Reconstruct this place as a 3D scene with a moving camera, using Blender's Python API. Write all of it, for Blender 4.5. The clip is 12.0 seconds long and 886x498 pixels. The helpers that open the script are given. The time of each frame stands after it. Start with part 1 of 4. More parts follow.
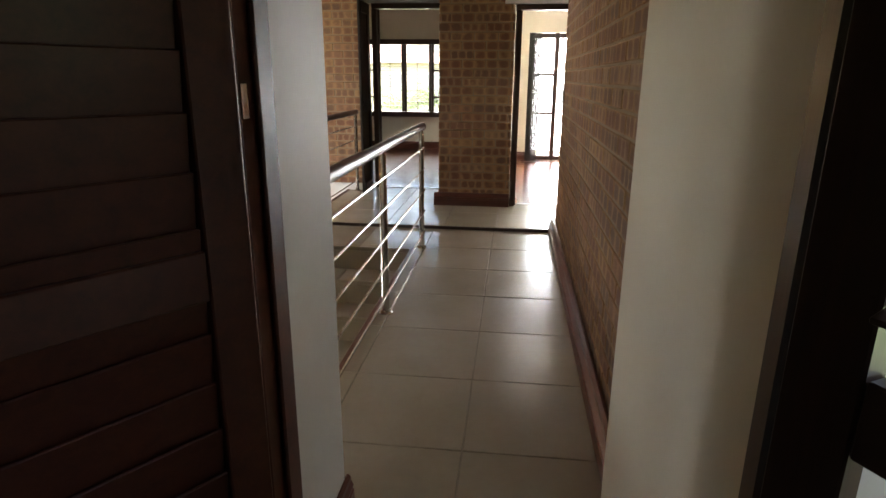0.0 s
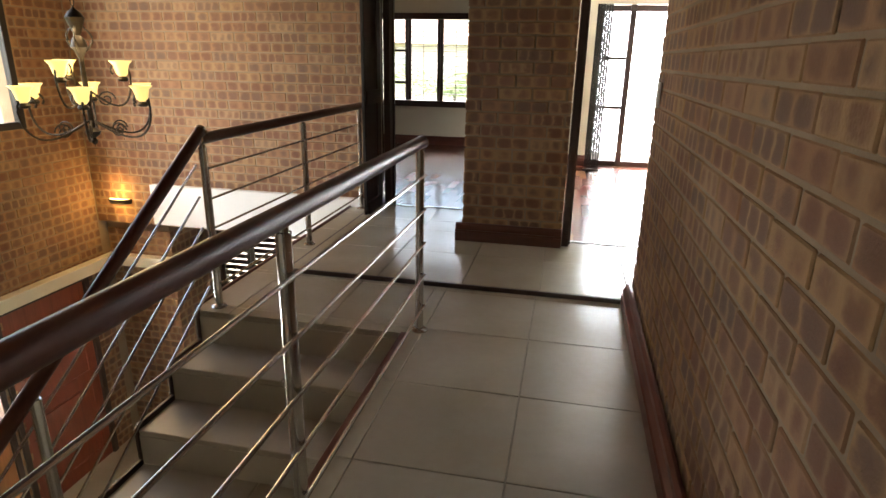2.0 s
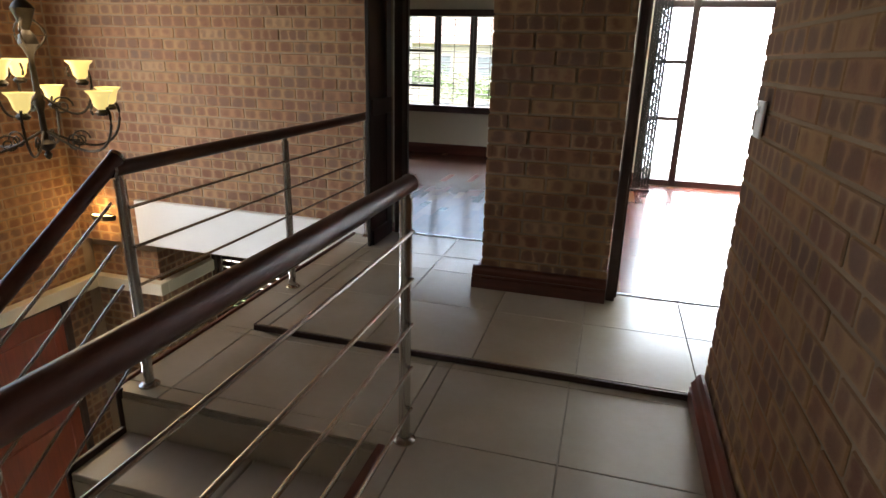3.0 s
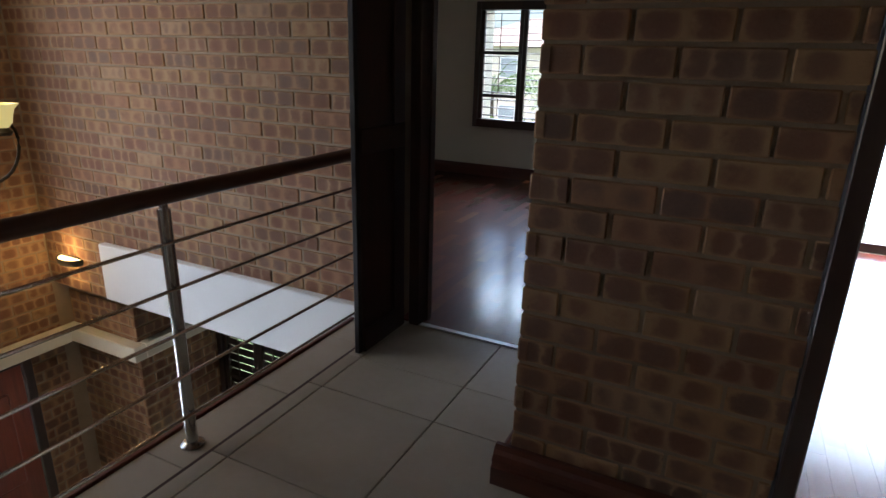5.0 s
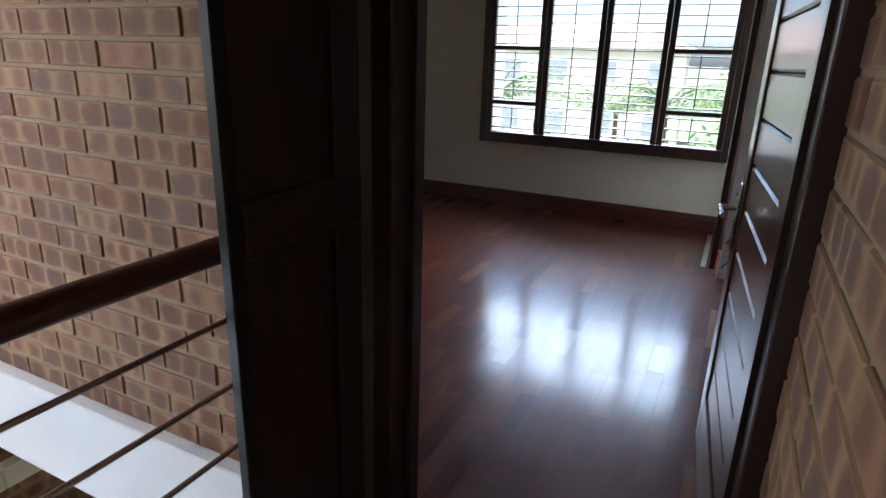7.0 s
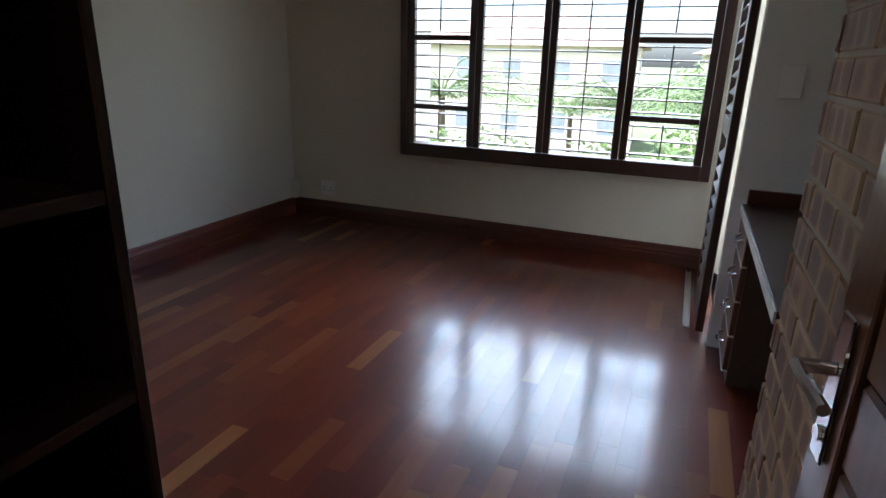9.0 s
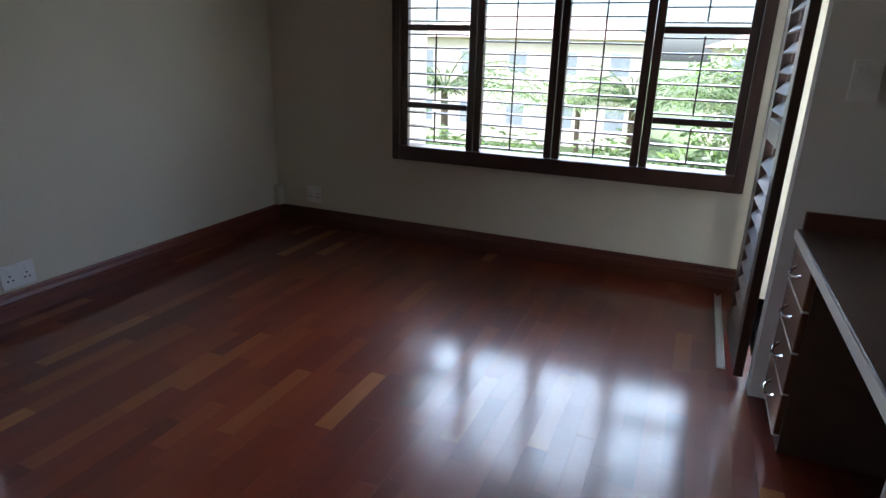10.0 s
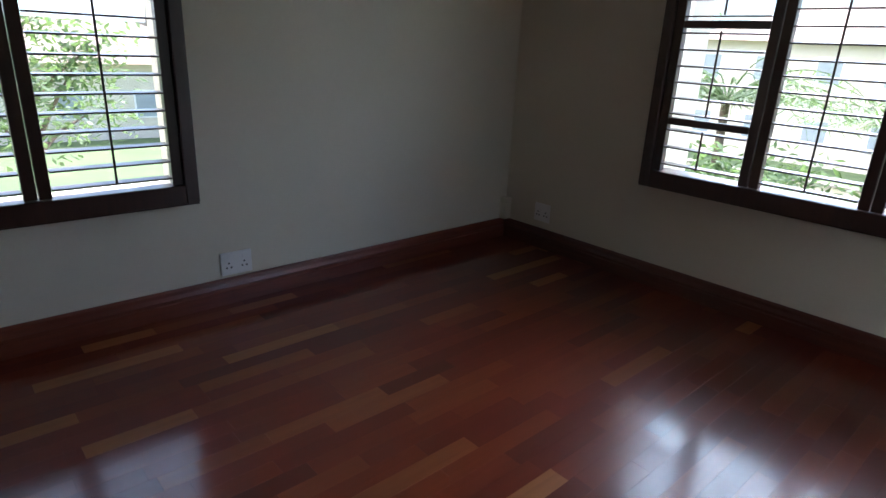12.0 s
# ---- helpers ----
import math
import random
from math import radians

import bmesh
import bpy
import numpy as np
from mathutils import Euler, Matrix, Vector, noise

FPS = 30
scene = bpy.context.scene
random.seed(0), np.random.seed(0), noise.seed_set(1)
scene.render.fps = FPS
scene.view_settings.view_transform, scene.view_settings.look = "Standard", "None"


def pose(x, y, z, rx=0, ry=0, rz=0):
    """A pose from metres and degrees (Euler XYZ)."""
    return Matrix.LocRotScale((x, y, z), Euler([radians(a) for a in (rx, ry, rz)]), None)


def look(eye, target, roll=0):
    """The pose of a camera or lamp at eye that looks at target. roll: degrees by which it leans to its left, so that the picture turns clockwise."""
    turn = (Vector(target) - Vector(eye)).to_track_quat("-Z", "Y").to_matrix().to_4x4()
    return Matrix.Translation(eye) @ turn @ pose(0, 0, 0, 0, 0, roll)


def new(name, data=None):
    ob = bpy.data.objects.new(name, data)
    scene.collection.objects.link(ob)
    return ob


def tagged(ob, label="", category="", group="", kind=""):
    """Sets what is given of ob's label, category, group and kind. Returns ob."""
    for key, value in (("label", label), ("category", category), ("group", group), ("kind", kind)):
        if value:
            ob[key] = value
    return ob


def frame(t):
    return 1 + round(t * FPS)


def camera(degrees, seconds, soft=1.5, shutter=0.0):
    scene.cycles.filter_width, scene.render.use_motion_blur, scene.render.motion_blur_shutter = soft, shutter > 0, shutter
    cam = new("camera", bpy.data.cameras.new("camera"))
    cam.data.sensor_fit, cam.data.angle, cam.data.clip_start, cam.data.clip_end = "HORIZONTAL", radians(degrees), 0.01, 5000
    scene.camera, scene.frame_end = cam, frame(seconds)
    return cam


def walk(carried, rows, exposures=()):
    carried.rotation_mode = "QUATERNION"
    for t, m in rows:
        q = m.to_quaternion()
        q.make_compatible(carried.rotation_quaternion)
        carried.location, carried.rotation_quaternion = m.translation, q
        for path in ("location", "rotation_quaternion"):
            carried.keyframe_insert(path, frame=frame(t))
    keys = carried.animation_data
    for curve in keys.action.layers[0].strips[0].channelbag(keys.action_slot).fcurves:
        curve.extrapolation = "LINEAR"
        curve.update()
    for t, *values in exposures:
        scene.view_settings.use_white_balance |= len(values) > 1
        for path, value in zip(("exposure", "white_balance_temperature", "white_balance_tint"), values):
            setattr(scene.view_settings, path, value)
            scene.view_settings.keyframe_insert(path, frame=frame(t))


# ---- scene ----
cam = camera(74.2, 12.0)
PATH = [
    (0, (0.14, 1.333, 1.313), (-0.082, 3.239, 0.75), 0.4),
    (0.5, (0.12, 1.764, 1.309), (-0.14, 3.661, 0.732), 0.7),
    (1, (0.129, 2.216, 1.334), (-0.168, 4.098, 0.725), 1.1),
    (1.5, (0.11, 2.666, 1.33), (-0.218, 4.54, 0.714), 1.2),
    (2, (0.109, 3.166, 1.32), (-0.276, 5.028, 0.702), 1.1),
    (2.5, (0.079, 3.612, 1.326), (-0.378, 5.457, 0.706), 1.3),
    (3, (0.054, 4.073, 1.336), (-0.454, 5.906, 0.716), 1.6),
    (4.8, (-0.077, 5.604, 1.356), (-0.889, 7.323, 0.736), 1.6),
    (5, (-0.113, 5.784, 1.345), (-0.95, 7.492, 0.728), 1.6),
    (5.5, (-0.251, 6.142, 1.347), (-1.115, 7.836, 0.727), 1.7),
    (6, (-0.427, 6.461, 1.337), (-1.298, 8.152, 0.718), 1.6),
    (6.5, (-0.606, 6.782, 1.31), (-1.472, 8.476, 0.695), 1.7),
    (7, (-0.753, 7.095, 1.31), (-1.593, 8.803, 0.695), 1.8),
    (7.5, (-0.827, 7.413, 1.27), (-1.606, 9.153, 0.667), 1.9),
    (9.5, (-1.008, 8.489, 1.279), (-1.726, 10.25, 0.66), 1.5),
    (10, (-1.077, 8.703, 1.277), (-1.81, 10.453, 0.645), 1.6),
    (10.5, (-1.124, 8.904, 1.26), (-1.942, 10.615, 0.626), 1.7),
    (11, (-1.213, 9.065, 1.288), (-2.218, 10.667, 0.637), 2.1),
    (11.5, (-1.261, 9.162, 1.273), (-2.472, 10.617, 0.629), 2.2),
    (12, (-1.277, 9.247, 1.275), (-2.673, 10.52, 0.62), 2.7),
]
EXPOSURES = [(0.0, 3.2, 7100, 10), (1.0, 3.3, 7100, 10), (2.0, 3.05, 6950, 10), (3.0, 2.6, 6400, 10), (5.0, 2.0, 5600, 10), (6.0, 2.2, 5550, 10), (7.0, 2.55, 5500, 10), (7.5, 2.75, 5550, 10), (9.5, 2.5, 5600, 10), (12.0, 2.45, 5550, 10)]
walk(cam, [(t, look(eye, target, roll)) for t, eye, target, roll in PATH], EXPOSURES)

# ---- light ----
world = bpy.data.worlds.new("world")
scene.world = world
world.use_nodes = True
wn = world.node_tree
sky = wn.nodes.new("ShaderNodeTexSky")
sky.sky_type = "NISHITA"
sky.sun_disc = False
sky.sun_elevation, sky.sun_rotation = radians(58), radians(200)
sky.air_density, sky.dust_density = 1.0, 4.0
wn.links.new(sky.outputs[0], wn.nodes["Background"].inputs[0])
wn.nodes["Background"].inputs[1].default_value = 0.15

sun = new("sun", bpy.data.lights.new("sun", "SUN"))
sun.data.energy, sun.data.angle, sun.data.color = 5.0, radians(4), (1.0, 0.95, 0.88)
sun.matrix_world = look((-4, 14, 20), (2, 4, 0))


def area(name, eye, target, w, h, watts, colour=(0.86, 0.93, 1.0)):
    ob = new(name, bpy.data.lights.new(name, "AREA"))
    ob.data.shape, ob.data.size, ob.data.size_y = "RECTANGLE", w, h
    ob.data.energy, ob.data.color = watts, colour
    ob.matrix_world = look(eye, target)
    return ob


def bulb(name, place, watts, radius=0.03, colour=(1.0, 0.72, 0.40)):
    ob = new(name, bpy.data.lights.new(name, "POINT"))
    ob.data.energy, ob.data.shadow_soft_size, ob.data.color = watts, radius, colour
    ob.location = place
    return ob


area("daylight_bedroom_window", (-1.84, 15.6, 4.9), (-1.84, 11.0, 0.8), 5.4, 4.4, 265)
area("daylight_side_window", (-5.25, 9.25, 2.1), (-1.0, 9.25, 0.9), 2.4, 1.6, 5)
area("daylight_shutter_door", (-0.30, 11.65, 1.1), (-4, 11.0, 0.9), 0.9, 1.9, 0.45)
area("daylight_sliding_door", (1.2, 11.55, 1.1), (1.0, 6.5, 0.4), 1.7, 2.0, 34)
area("daylight_stair_window", (-5.1, 6.5, 1.75), (-3.0, 8.2, 0.5), 1.6, 1.8, 2.5).data.spread = radians(80)
area("daylight_entrance", (-5.0, 6.3, -1.4), (-2, 5.5, -2.6), 0.9, 1.0, 15)
# added fill from an unseen side, brightens the open louvred door
area("fill_first_room", (1.35, 1.55, 1.3), (-1.0, 1.9, 1.0), 1.0, 1.3, 0.4)

# ---- materials ----


def ramp(nt, fac, stops):
    n = nt.nodes.new("ShaderNodeValToRGB")
    while len(n.color_ramp.elements) < len(stops):
        n.color_ramp.elements.new(0.5)
    for e, (p, c) in zip(n.color_ramp.elements, stops):
        e.position, e.color = p, (*c, 1)
    nt.links.new(fac, n.inputs[0])
    return n.outputs[0]


def mixc(nt, fac, a, b, mode="MIX"):
    n = nt.nodes.new("ShaderNodeMix")
    n.data_type, n.blend_type = "RGBA", mode
    for sock, v in ((n.inputs[0], fac), (n.inputs[6], a), (n.inputs[7], b)):
        if hasattr(v, "node"):
            nt.links.new(v, sock)
        elif isinstance(v, (int, float)):
            sock.default_value = v
        else:
            sock.default_value = (*v, 1)
    return n.outputs[2]


def calc(nt, op, a, b=0.0, c=0.0):
    n = nt.nodes.new("ShaderNodeMath")
    n.operation = op
    for sock, v in zip(n.inputs, (a, b, c)):
        if hasattr(v, "node"):
            nt.links.new(v, sock)
        else:
            sock.default_value = v
    return n.outputs[0]


def noise_tex(nt, scale, detail=4, vec=None, rough=0.55, distort=0.0):
    n = nt.nodes.new("ShaderNodeTexNoise")
    n.inputs["Scale"].default_value, n.inputs["Detail"].default_value = scale, detail
    n.inputs["Roughness"].default_value, n.inputs["Distortion"].default_value = rough, distort
    if vec is not None:
        nt.links.new(vec, n.inputs["Vector"])
    return n.outputs[0]


def mapped(nt, scale=(1, 1, 1), source="Object"):
    tc = nt.nodes.new("ShaderNodeTexCoord")
    m = nt.nodes.new("ShaderNodeMapping")
    m.inputs["Scale"].default_value = scale
    nt.links.new(tc.outputs[source], m.inputs[0])
    return m.outputs[0]


def world_vec(nt, scale=(1, 1, 1)):
    g = nt.nodes.new("ShaderNodeNewGeometry")
    m = nt.nodes.new("ShaderNodeMapping")
    m.inputs["Scale"].default_value = scale
    nt.links.new(g.outputs["Position"], m.inputs[0])
    return m.outputs[0]


def base(name, rough=0.5, metal=0.0, coat=0.0, coat_rough=0.1):
    m = bpy.data.materials.new(name)
    m.use_nodes = True
    b = m.node_tree.nodes["Principled BSDF"]
    b.inputs["Roughness"].default_value, b.inputs["Metallic"].default_value = rough, metal
    b.inputs["Coat Weight"].default_value, b.inputs["Coat Roughness"].default_value = coat, coat_rough
    return m, m.node_tree, b


def bump(nt, b, height, strength, distance=0.01):
    n = nt.nodes.new("ShaderNodeBump")
    n.inputs["Strength"].default_value, n.inputs["Distance"].default_value = strength, distance
    nt.links.new(height, n.inputs["Height"])
    nt.links.new(n.outputs[0], b.inputs["Normal"])


def piece_random(nt):
    oi = nt.nodes.new("ShaderNodeObjectInfo")
    g = nt.nodes.new("ShaderNodeNewGeometry")
    return calc(nt, "FRACT", calc(nt, "ADD", oi.outputs["Random"], g.outputs["Random Per Island"]))


def mottled(name, c1, c2, scale=3.0, rough=0.5, metal=0.0, coat=0.0, bump_s=0.1, fine=60.0, stretch=(1, 1, 1), coat_rough=0.1):
    m, nt, b = base(name, rough, metal, coat, coat_rough)
    v = world_vec(nt, stretch)
    big, small = noise_tex(nt, scale, 5, v), noise_tex(nt, fine, 3, v)
    both = calc(nt, "ADD", calc(nt, "MULTIPLY", big, 0.7), calc(nt, "MULTIPLY", small, 0.3))
    nt.links.new(ramp(nt, both, [(0.3, c1), (0.7, c2)]), b.inputs["Base Color"])
    nt.links.new(calc(nt, "MULTIPLY_ADD", small, 0.16, rough - 0.08), b.inputs["Roughness"])
    if bump_s:
        bump(nt, b, small, bump_s, 0.003)
    return m


def brick_mat():
    m, nt, b = base("flashed_brick", 0.85)
    rnd = piece_random(nt)
    uv = nt.nodes.new("ShaderNodeTexCoord").outputs["UV"]
    sep = nt.nodes.new("ShaderNodeSeparateXYZ")
    nt.links.new(uv, sep.inputs[0])
    wv = world_vec(nt)
    n1, n2 = noise_tex(nt, 16, 3, wv), noise_tex(nt, 120, 4, wv)
    u = calc(nt, "ADD", sep.outputs[0], calc(nt, "MULTIPLY", calc(nt, "SUBTRACT", n1, 0.5), 0.22))
    # two or three darker fire marks across each face, with a pale rim
    bands = calc(nt, "POWER", calc(nt, "ABSOLUTE", calc(nt, "SINE", calc(nt, "MULTIPLY", u, calc(nt, "MULTIPLY_ADD", calc(nt, "GREATER_THAN", rnd, 0.72), 3.1416, 6.2832)))), 0.7)
    vv = calc(nt, "SUBTRACT", 1.0, calc(nt, "POWER", calc(nt, "ABSOLUTE", calc(nt, "MULTIPLY_ADD", sep.outputs[1], 2.0, -1.0)), 4.0))
    mark = calc(nt, "MULTIPLY", calc(nt, "MULTIPLY", bands, vv), calc(nt, "MULTIPLY_ADD", n1, 1.3, 0.1))
    mark = calc(nt, "MULTIPLY", mark, calc(nt, "MULTIPLY_ADD", calc(nt, "FRACT", calc(nt, "MULTIPLY", rnd, 3.7)), 0.75, 0.45))
    rim = ramp(nt, rnd, [(0.0, (0.335, 0.200, 0.090)), (0.3, (0.315, 0.178, 0.082)), (0.6, (0.27, 0.135, 0.065)), (0.8, (0.335, 0.205, 0.105)), (1.0, (0.250, 0.145, 0.080))])
    dark = ramp(nt, calc(nt, "FRACT", calc(nt, "MULTIPLY", rnd, 7.3)), [(0.0, (0.130, 0.046, 0.024)), (0.5, (0.145, 0.064, 0.034)), (1.0, (0.105, 0.060, 0.042))])
    mk = ramp(nt, mark, [(0.16, (0, 0, 0)), (0.42, (0.8, 0.8, 0.8)), (0.7, (1, 1, 1))])
    col = mixc(nt, mk, rim, dark)
    col = mixc(nt, calc(nt, "MULTIPLY", n2, 0.3), col, (0.26, 0.155, 0.085))
    nt.links.new(col, b.inputs["Base Color"])
    bump(nt, b, n2, 0.5, 0.004)
    return m


def tile_mat(name, c1, c2, rough):
    m, nt, b = base(name, rough)
    v = world_vec(nt)
    rnd = piece_random(nt)
    n1, n2, n3 = noise_tex(nt, 1.7, 3, v, 0.5, 0.3), noise_tex(nt, 26, 4, v), noise_tex(nt, 220, 2, v)
    f = calc(nt, "ADD", calc(nt, "MULTIPLY", n1, 0.82), calc(nt, "MULTIPLY", n2, 0.18))
    f = calc(nt, "ADD", f, calc(nt, "MULTIPLY_ADD", rnd, 0.14, -0.07))
    nt.links.new(ramp(nt, f, [(0.30, c1), (0.70, c2)]), b.inputs["Base Color"])
    nt.links.new(calc(nt, "MULTIPLY_ADD", n1, 0.10, rough - 0.05), b.inputs["Roughness"])
    bump(nt, b, calc(nt, "ADD", noise_tex(nt, 5, 2, v), calc(nt, "MULTIPLY", n3, 0.05)), 0.05, 0.004)
    return m


def plank_mat():
    m, nt, b = base("polished_jatoba_strip", 0.42, coat=1.0, coat_rough=0.155)
    b.inputs["Coat IOR"].default_value = 1.56
    rnd = piece_random(nt)
    v = world_vec(nt, (1, 0.07, 1))
    n1, n2 = noise_tex(nt, 38, 5, v, 0.6, 0.4), noise_tex(nt, 190, 3, v)
    tone = ramp(nt, rnd, [(0.0, (0.085, 0.010, 0.0045)), (0.35, (0.125, 0.016, 0.006)), (0.65, (0.155, 0.024, 0.008)), (0.88, (0.18, 0.034, 0.010)), (0.955, (0.23, 0.065, 0.020)), (1.0, (0.36, 0.15, 0.05))])
    col = mixc(nt, calc(nt, "MULTIPLY", n1, 0.55), tone, (0.06, 0.010, 0.004))
    nt.links.new(col, b.inputs["Base Color"])
    b.inputs["Specular IOR Level"].default_value = 0.12
    bump(nt, b, n2, 0.03, 0.002)
    return m


def wood_mat(name, c1, c2, rough=0.4, coat=0.2, along=2):
    m, nt, b = base(name, rough, coat=coat, coat_rough=0.2)
    sc = [1, 1, 1]
    sc[along] = 0.06
    v = world_vec(nt, tuple(sc))
    n1, n2 = noise_tex(nt, 28, 5, v, 0.6, 0.6), noise_tex(nt, 150, 3, v)
    f = calc(nt, "ADD", calc(nt, "MULTIPLY", n1, 0.75), calc(nt, "MULTIPLY", n2, 0.25))
    nt.links.new(ramp(nt, f, [(0.3, c1), (0.7, c2)]), b.inputs["Base Color"])
    bump(nt, b, n2, 0.08, 0.002)
    return m


def leaf_mat(name, c1, c2):
    m, nt, b = base(name, 0.55)
    nt.links.new(ramp(nt, piece_random(nt), [(0.0, c1), (1.0, c2)]), b.inputs["Base Color"])
    # thin leaves let the sun through
    tr = nt.nodes.new("ShaderNodeBsdfTranslucent")
    tr.inputs[0].default_value = (0.16, 0.24, 0.07, 1)
    mx = nt.nodes.new("ShaderNodeMixShader")
    mx.inputs[0].default_value = 0.45
    nt.links.new(b.outputs[0], mx.inputs[1])
    nt.links.new(tr.outputs[0], mx.inputs[2])
    nt.links.new(mx.outputs[0], nt.nodes["Material Output"].inputs[0])
    return m


def glow(name, colour, strength):
    m, nt, b = base(name, 0.35)
    b.inputs["Base Color"].default_value = (*colour, 1)
    b.inputs["Emission Color"].default_value = (*colour, 1)
    b.inputs["Emission Strength"].default_value = strength
    return m


def glass_mat():
    m, nt, b = base("window_glass", 0.02)
    b.inputs["Transmission Weight"].default_value = 1.0
    b.inputs["IOR"].default_value = 1.05
    return m


BRICK = brick_mat()
MORTAR = mottled("mortar", (0.22, 0.16, 0.10), (0.30, 0.22, 0.145), 6, 0.9, bump_s=0.4, fine=140)
TILE = tile_mat("cream_ceramic_tile", (0.36, 0.32, 0.24), (0.46, 0.415, 0.33), 0.20)
STEP_TILE = tile_mat("stair_tile", (0.40, 0.35, 0.27), (0.49, 0.44, 0.35), 0.35)
GROUT = mottled("grey_grout", (0.30, 0.27, 0.21), (0.38, 0.34, 0.28), 8, 0.9)
PLANK = plank_mat()
PLASTER = mottled("cream_plaster", (0.62, 0.58, 0.47), (0.67, 0.63, 0.52), 1.6, 0.75, bump_s=0.12, fine=90)
WHITE = mottled("white_paint", (0.70, 0.69, 0.66), (0.77, 0.76, 0.73), 2.0, 0.6, bump_s=0.1)
CEIL = mottled("ceiling_paint", (0.72, 0.71, 0.68), (0.78, 0.77, 0.74), 1.2, 0.8)
DARKWOOD = wood_mat("dark_stained_wood", (0.022, 0.009, 0.006), (0.050, 0.018, 0.011), 0.42, 0.25)
DARKWOOD_X = wood_mat("dark_stained_wood_across", (0.022, 0.009, 0.006), (0.050, 0.018, 0.011), 0.42, 0.25, 0)
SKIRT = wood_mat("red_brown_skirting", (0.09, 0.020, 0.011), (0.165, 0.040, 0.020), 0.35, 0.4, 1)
# grain turned along x, and a darker tone than SKIRT
SKIRT_X = wood_mat("darker_red_brown_skirting_across", (0.05, 0.014, 0.008), (0.10, 0.027, 0.014), 0.35, 0.4, 0)
DOORWOOD = wood_mat("varnished_door_wood", (0.085, 0.030, 0.012), (0.16, 0.062, 0.024), 0.3, 0.6)
LOUVREWOOD = wood_mat("dark_red_louvre_wood", (0.050, 0.011, 0.006), (0.105, 0.024, 0.011), 0.5, 0.05, 0)
REDDOOR = wood_mat("red_mahogany", (0.16, 0.030, 0.012), (0.27, 0.055, 0.022), 0.35, 0.4)
ORANGEWOOD = wood_mat("orange_meranti", (0.30, 0.11, 0.03), (0.42, 0.17, 0.05), 0.4, 0.3)
RAILWOOD = wood_mat("handrail_wood", (0.060, 0.018, 0.010), (0.115, 0.036, 0.019), 0.40, 0.22, 1)
STEEL = mottled("brushed_stainless", (0.52, 0.50, 0.47), (0.62, 0.60, 0.57), 5, 0.24, 1.0, bump_s=0.02, fine=200)
CHROME = mottled("chrome", (0.75, 0.75, 0.75), (0.8, 0.8, 0.8), 5, 0.12, 1.0, bump_s=0)
IRON = mottled("wrought_iron", (0.020, 0.016, 0.012), (0.045, 0.034, 0.022), 20, 0.45, 0.6, bump_s=0.15)
BLACKSTEEL = mottled("black_steel", (0.018, 0.016, 0.015), (0.03, 0.027, 0.025), 20, 0.45, 0.3)
PLASTIC = mottled("white_plastic", (0.74, 0.74, 0.73), (0.8, 0.8, 0.79), 4, 0.35, bump_s=0)
DARKHOLE = mottled("socket_hole", (0.01, 0.01, 0.01), (0.02, 0.02, 0.02), 4, 0.6, bump_s=0)
COUNTER = mottled("dark_laminate", (0.055, 0.030, 0.020), (0.10, 0.055, 0.035), 9, 0.4, coat=0.1)
EDGE = mottled("pale_edging", (0.60, 0.58, 0.53), (0.68, 0.66, 0.61), 5, 0.4, bump_s=0)
ALU = mottled("aluminium_strip", (0.55, 0.55, 0.54), (0.65, 0.65, 0.64), 9, 0.35, 0.9)
LAMPGLASS = glow("lit_frosted_glass", (1.0, 0.78, 0.27), 0.13)
SCONCEGLOW = glow("lit_sconce_bowl", (1.0, 0.70, 0.25), 1.1)
GLASS = glass_mat()
LAWN = mottled("lawn", (0.05, 0.085, 0.025), (0.10, 0.14, 0.045), 0.6, 0.9, fine=20)
PAVING = mottled("driveway_paving", (0.30, 0.26, 0.22), (0.42, 0.38, 0.33), 0.5, 0.85, fine=8)
HOUSEWALL = mottled("house_render", (0.55, 0.48, 0.38), (0.64, 0.57, 0.46), 0.6, 0.85, fine=12)
ROOFTILE = mottled("roof_tiles", (0.20, 0.14, 0.11), (0.30, 0.21, 0.17), 1.2, 0.8, fine=7)
FARPANE = mottled("far_window_pane", (0.22, 0.25, 0.27), (0.32, 0.35, 0.37), 3, 0.3, bump_s=0)
LEAF = leaf_mat("tree_leaves", (0.07, 0.11, 0.04), (0.12, 0.17, 0.07))
PALM = leaf_mat("palm_fronds", (0.05, 0.09, 0.03), (0.12, 0.16, 0.06))
BARK = mottled("bark", (0.09, 0.065, 0.045), (0.16, 0.12, 0.085), 6, 0.9, bump_s=0.4, fine=30)

# ---- mesh helpers ----


def finish(name, bm, mat, smooth=False):
    bmesh.ops.recalc_face_normals(bm, faces=bm.faces)
    me = bpy.data.meshes.new(name)
    bm.to_mesh(me)
    bm.free()
    me.materials.append(mat)
    if smooth:
        me.polygons.foreach_set("use_smooth", [True] * len(me.polygons))
        me.set_sharp_from_angle(angle=radians(40))
    return me


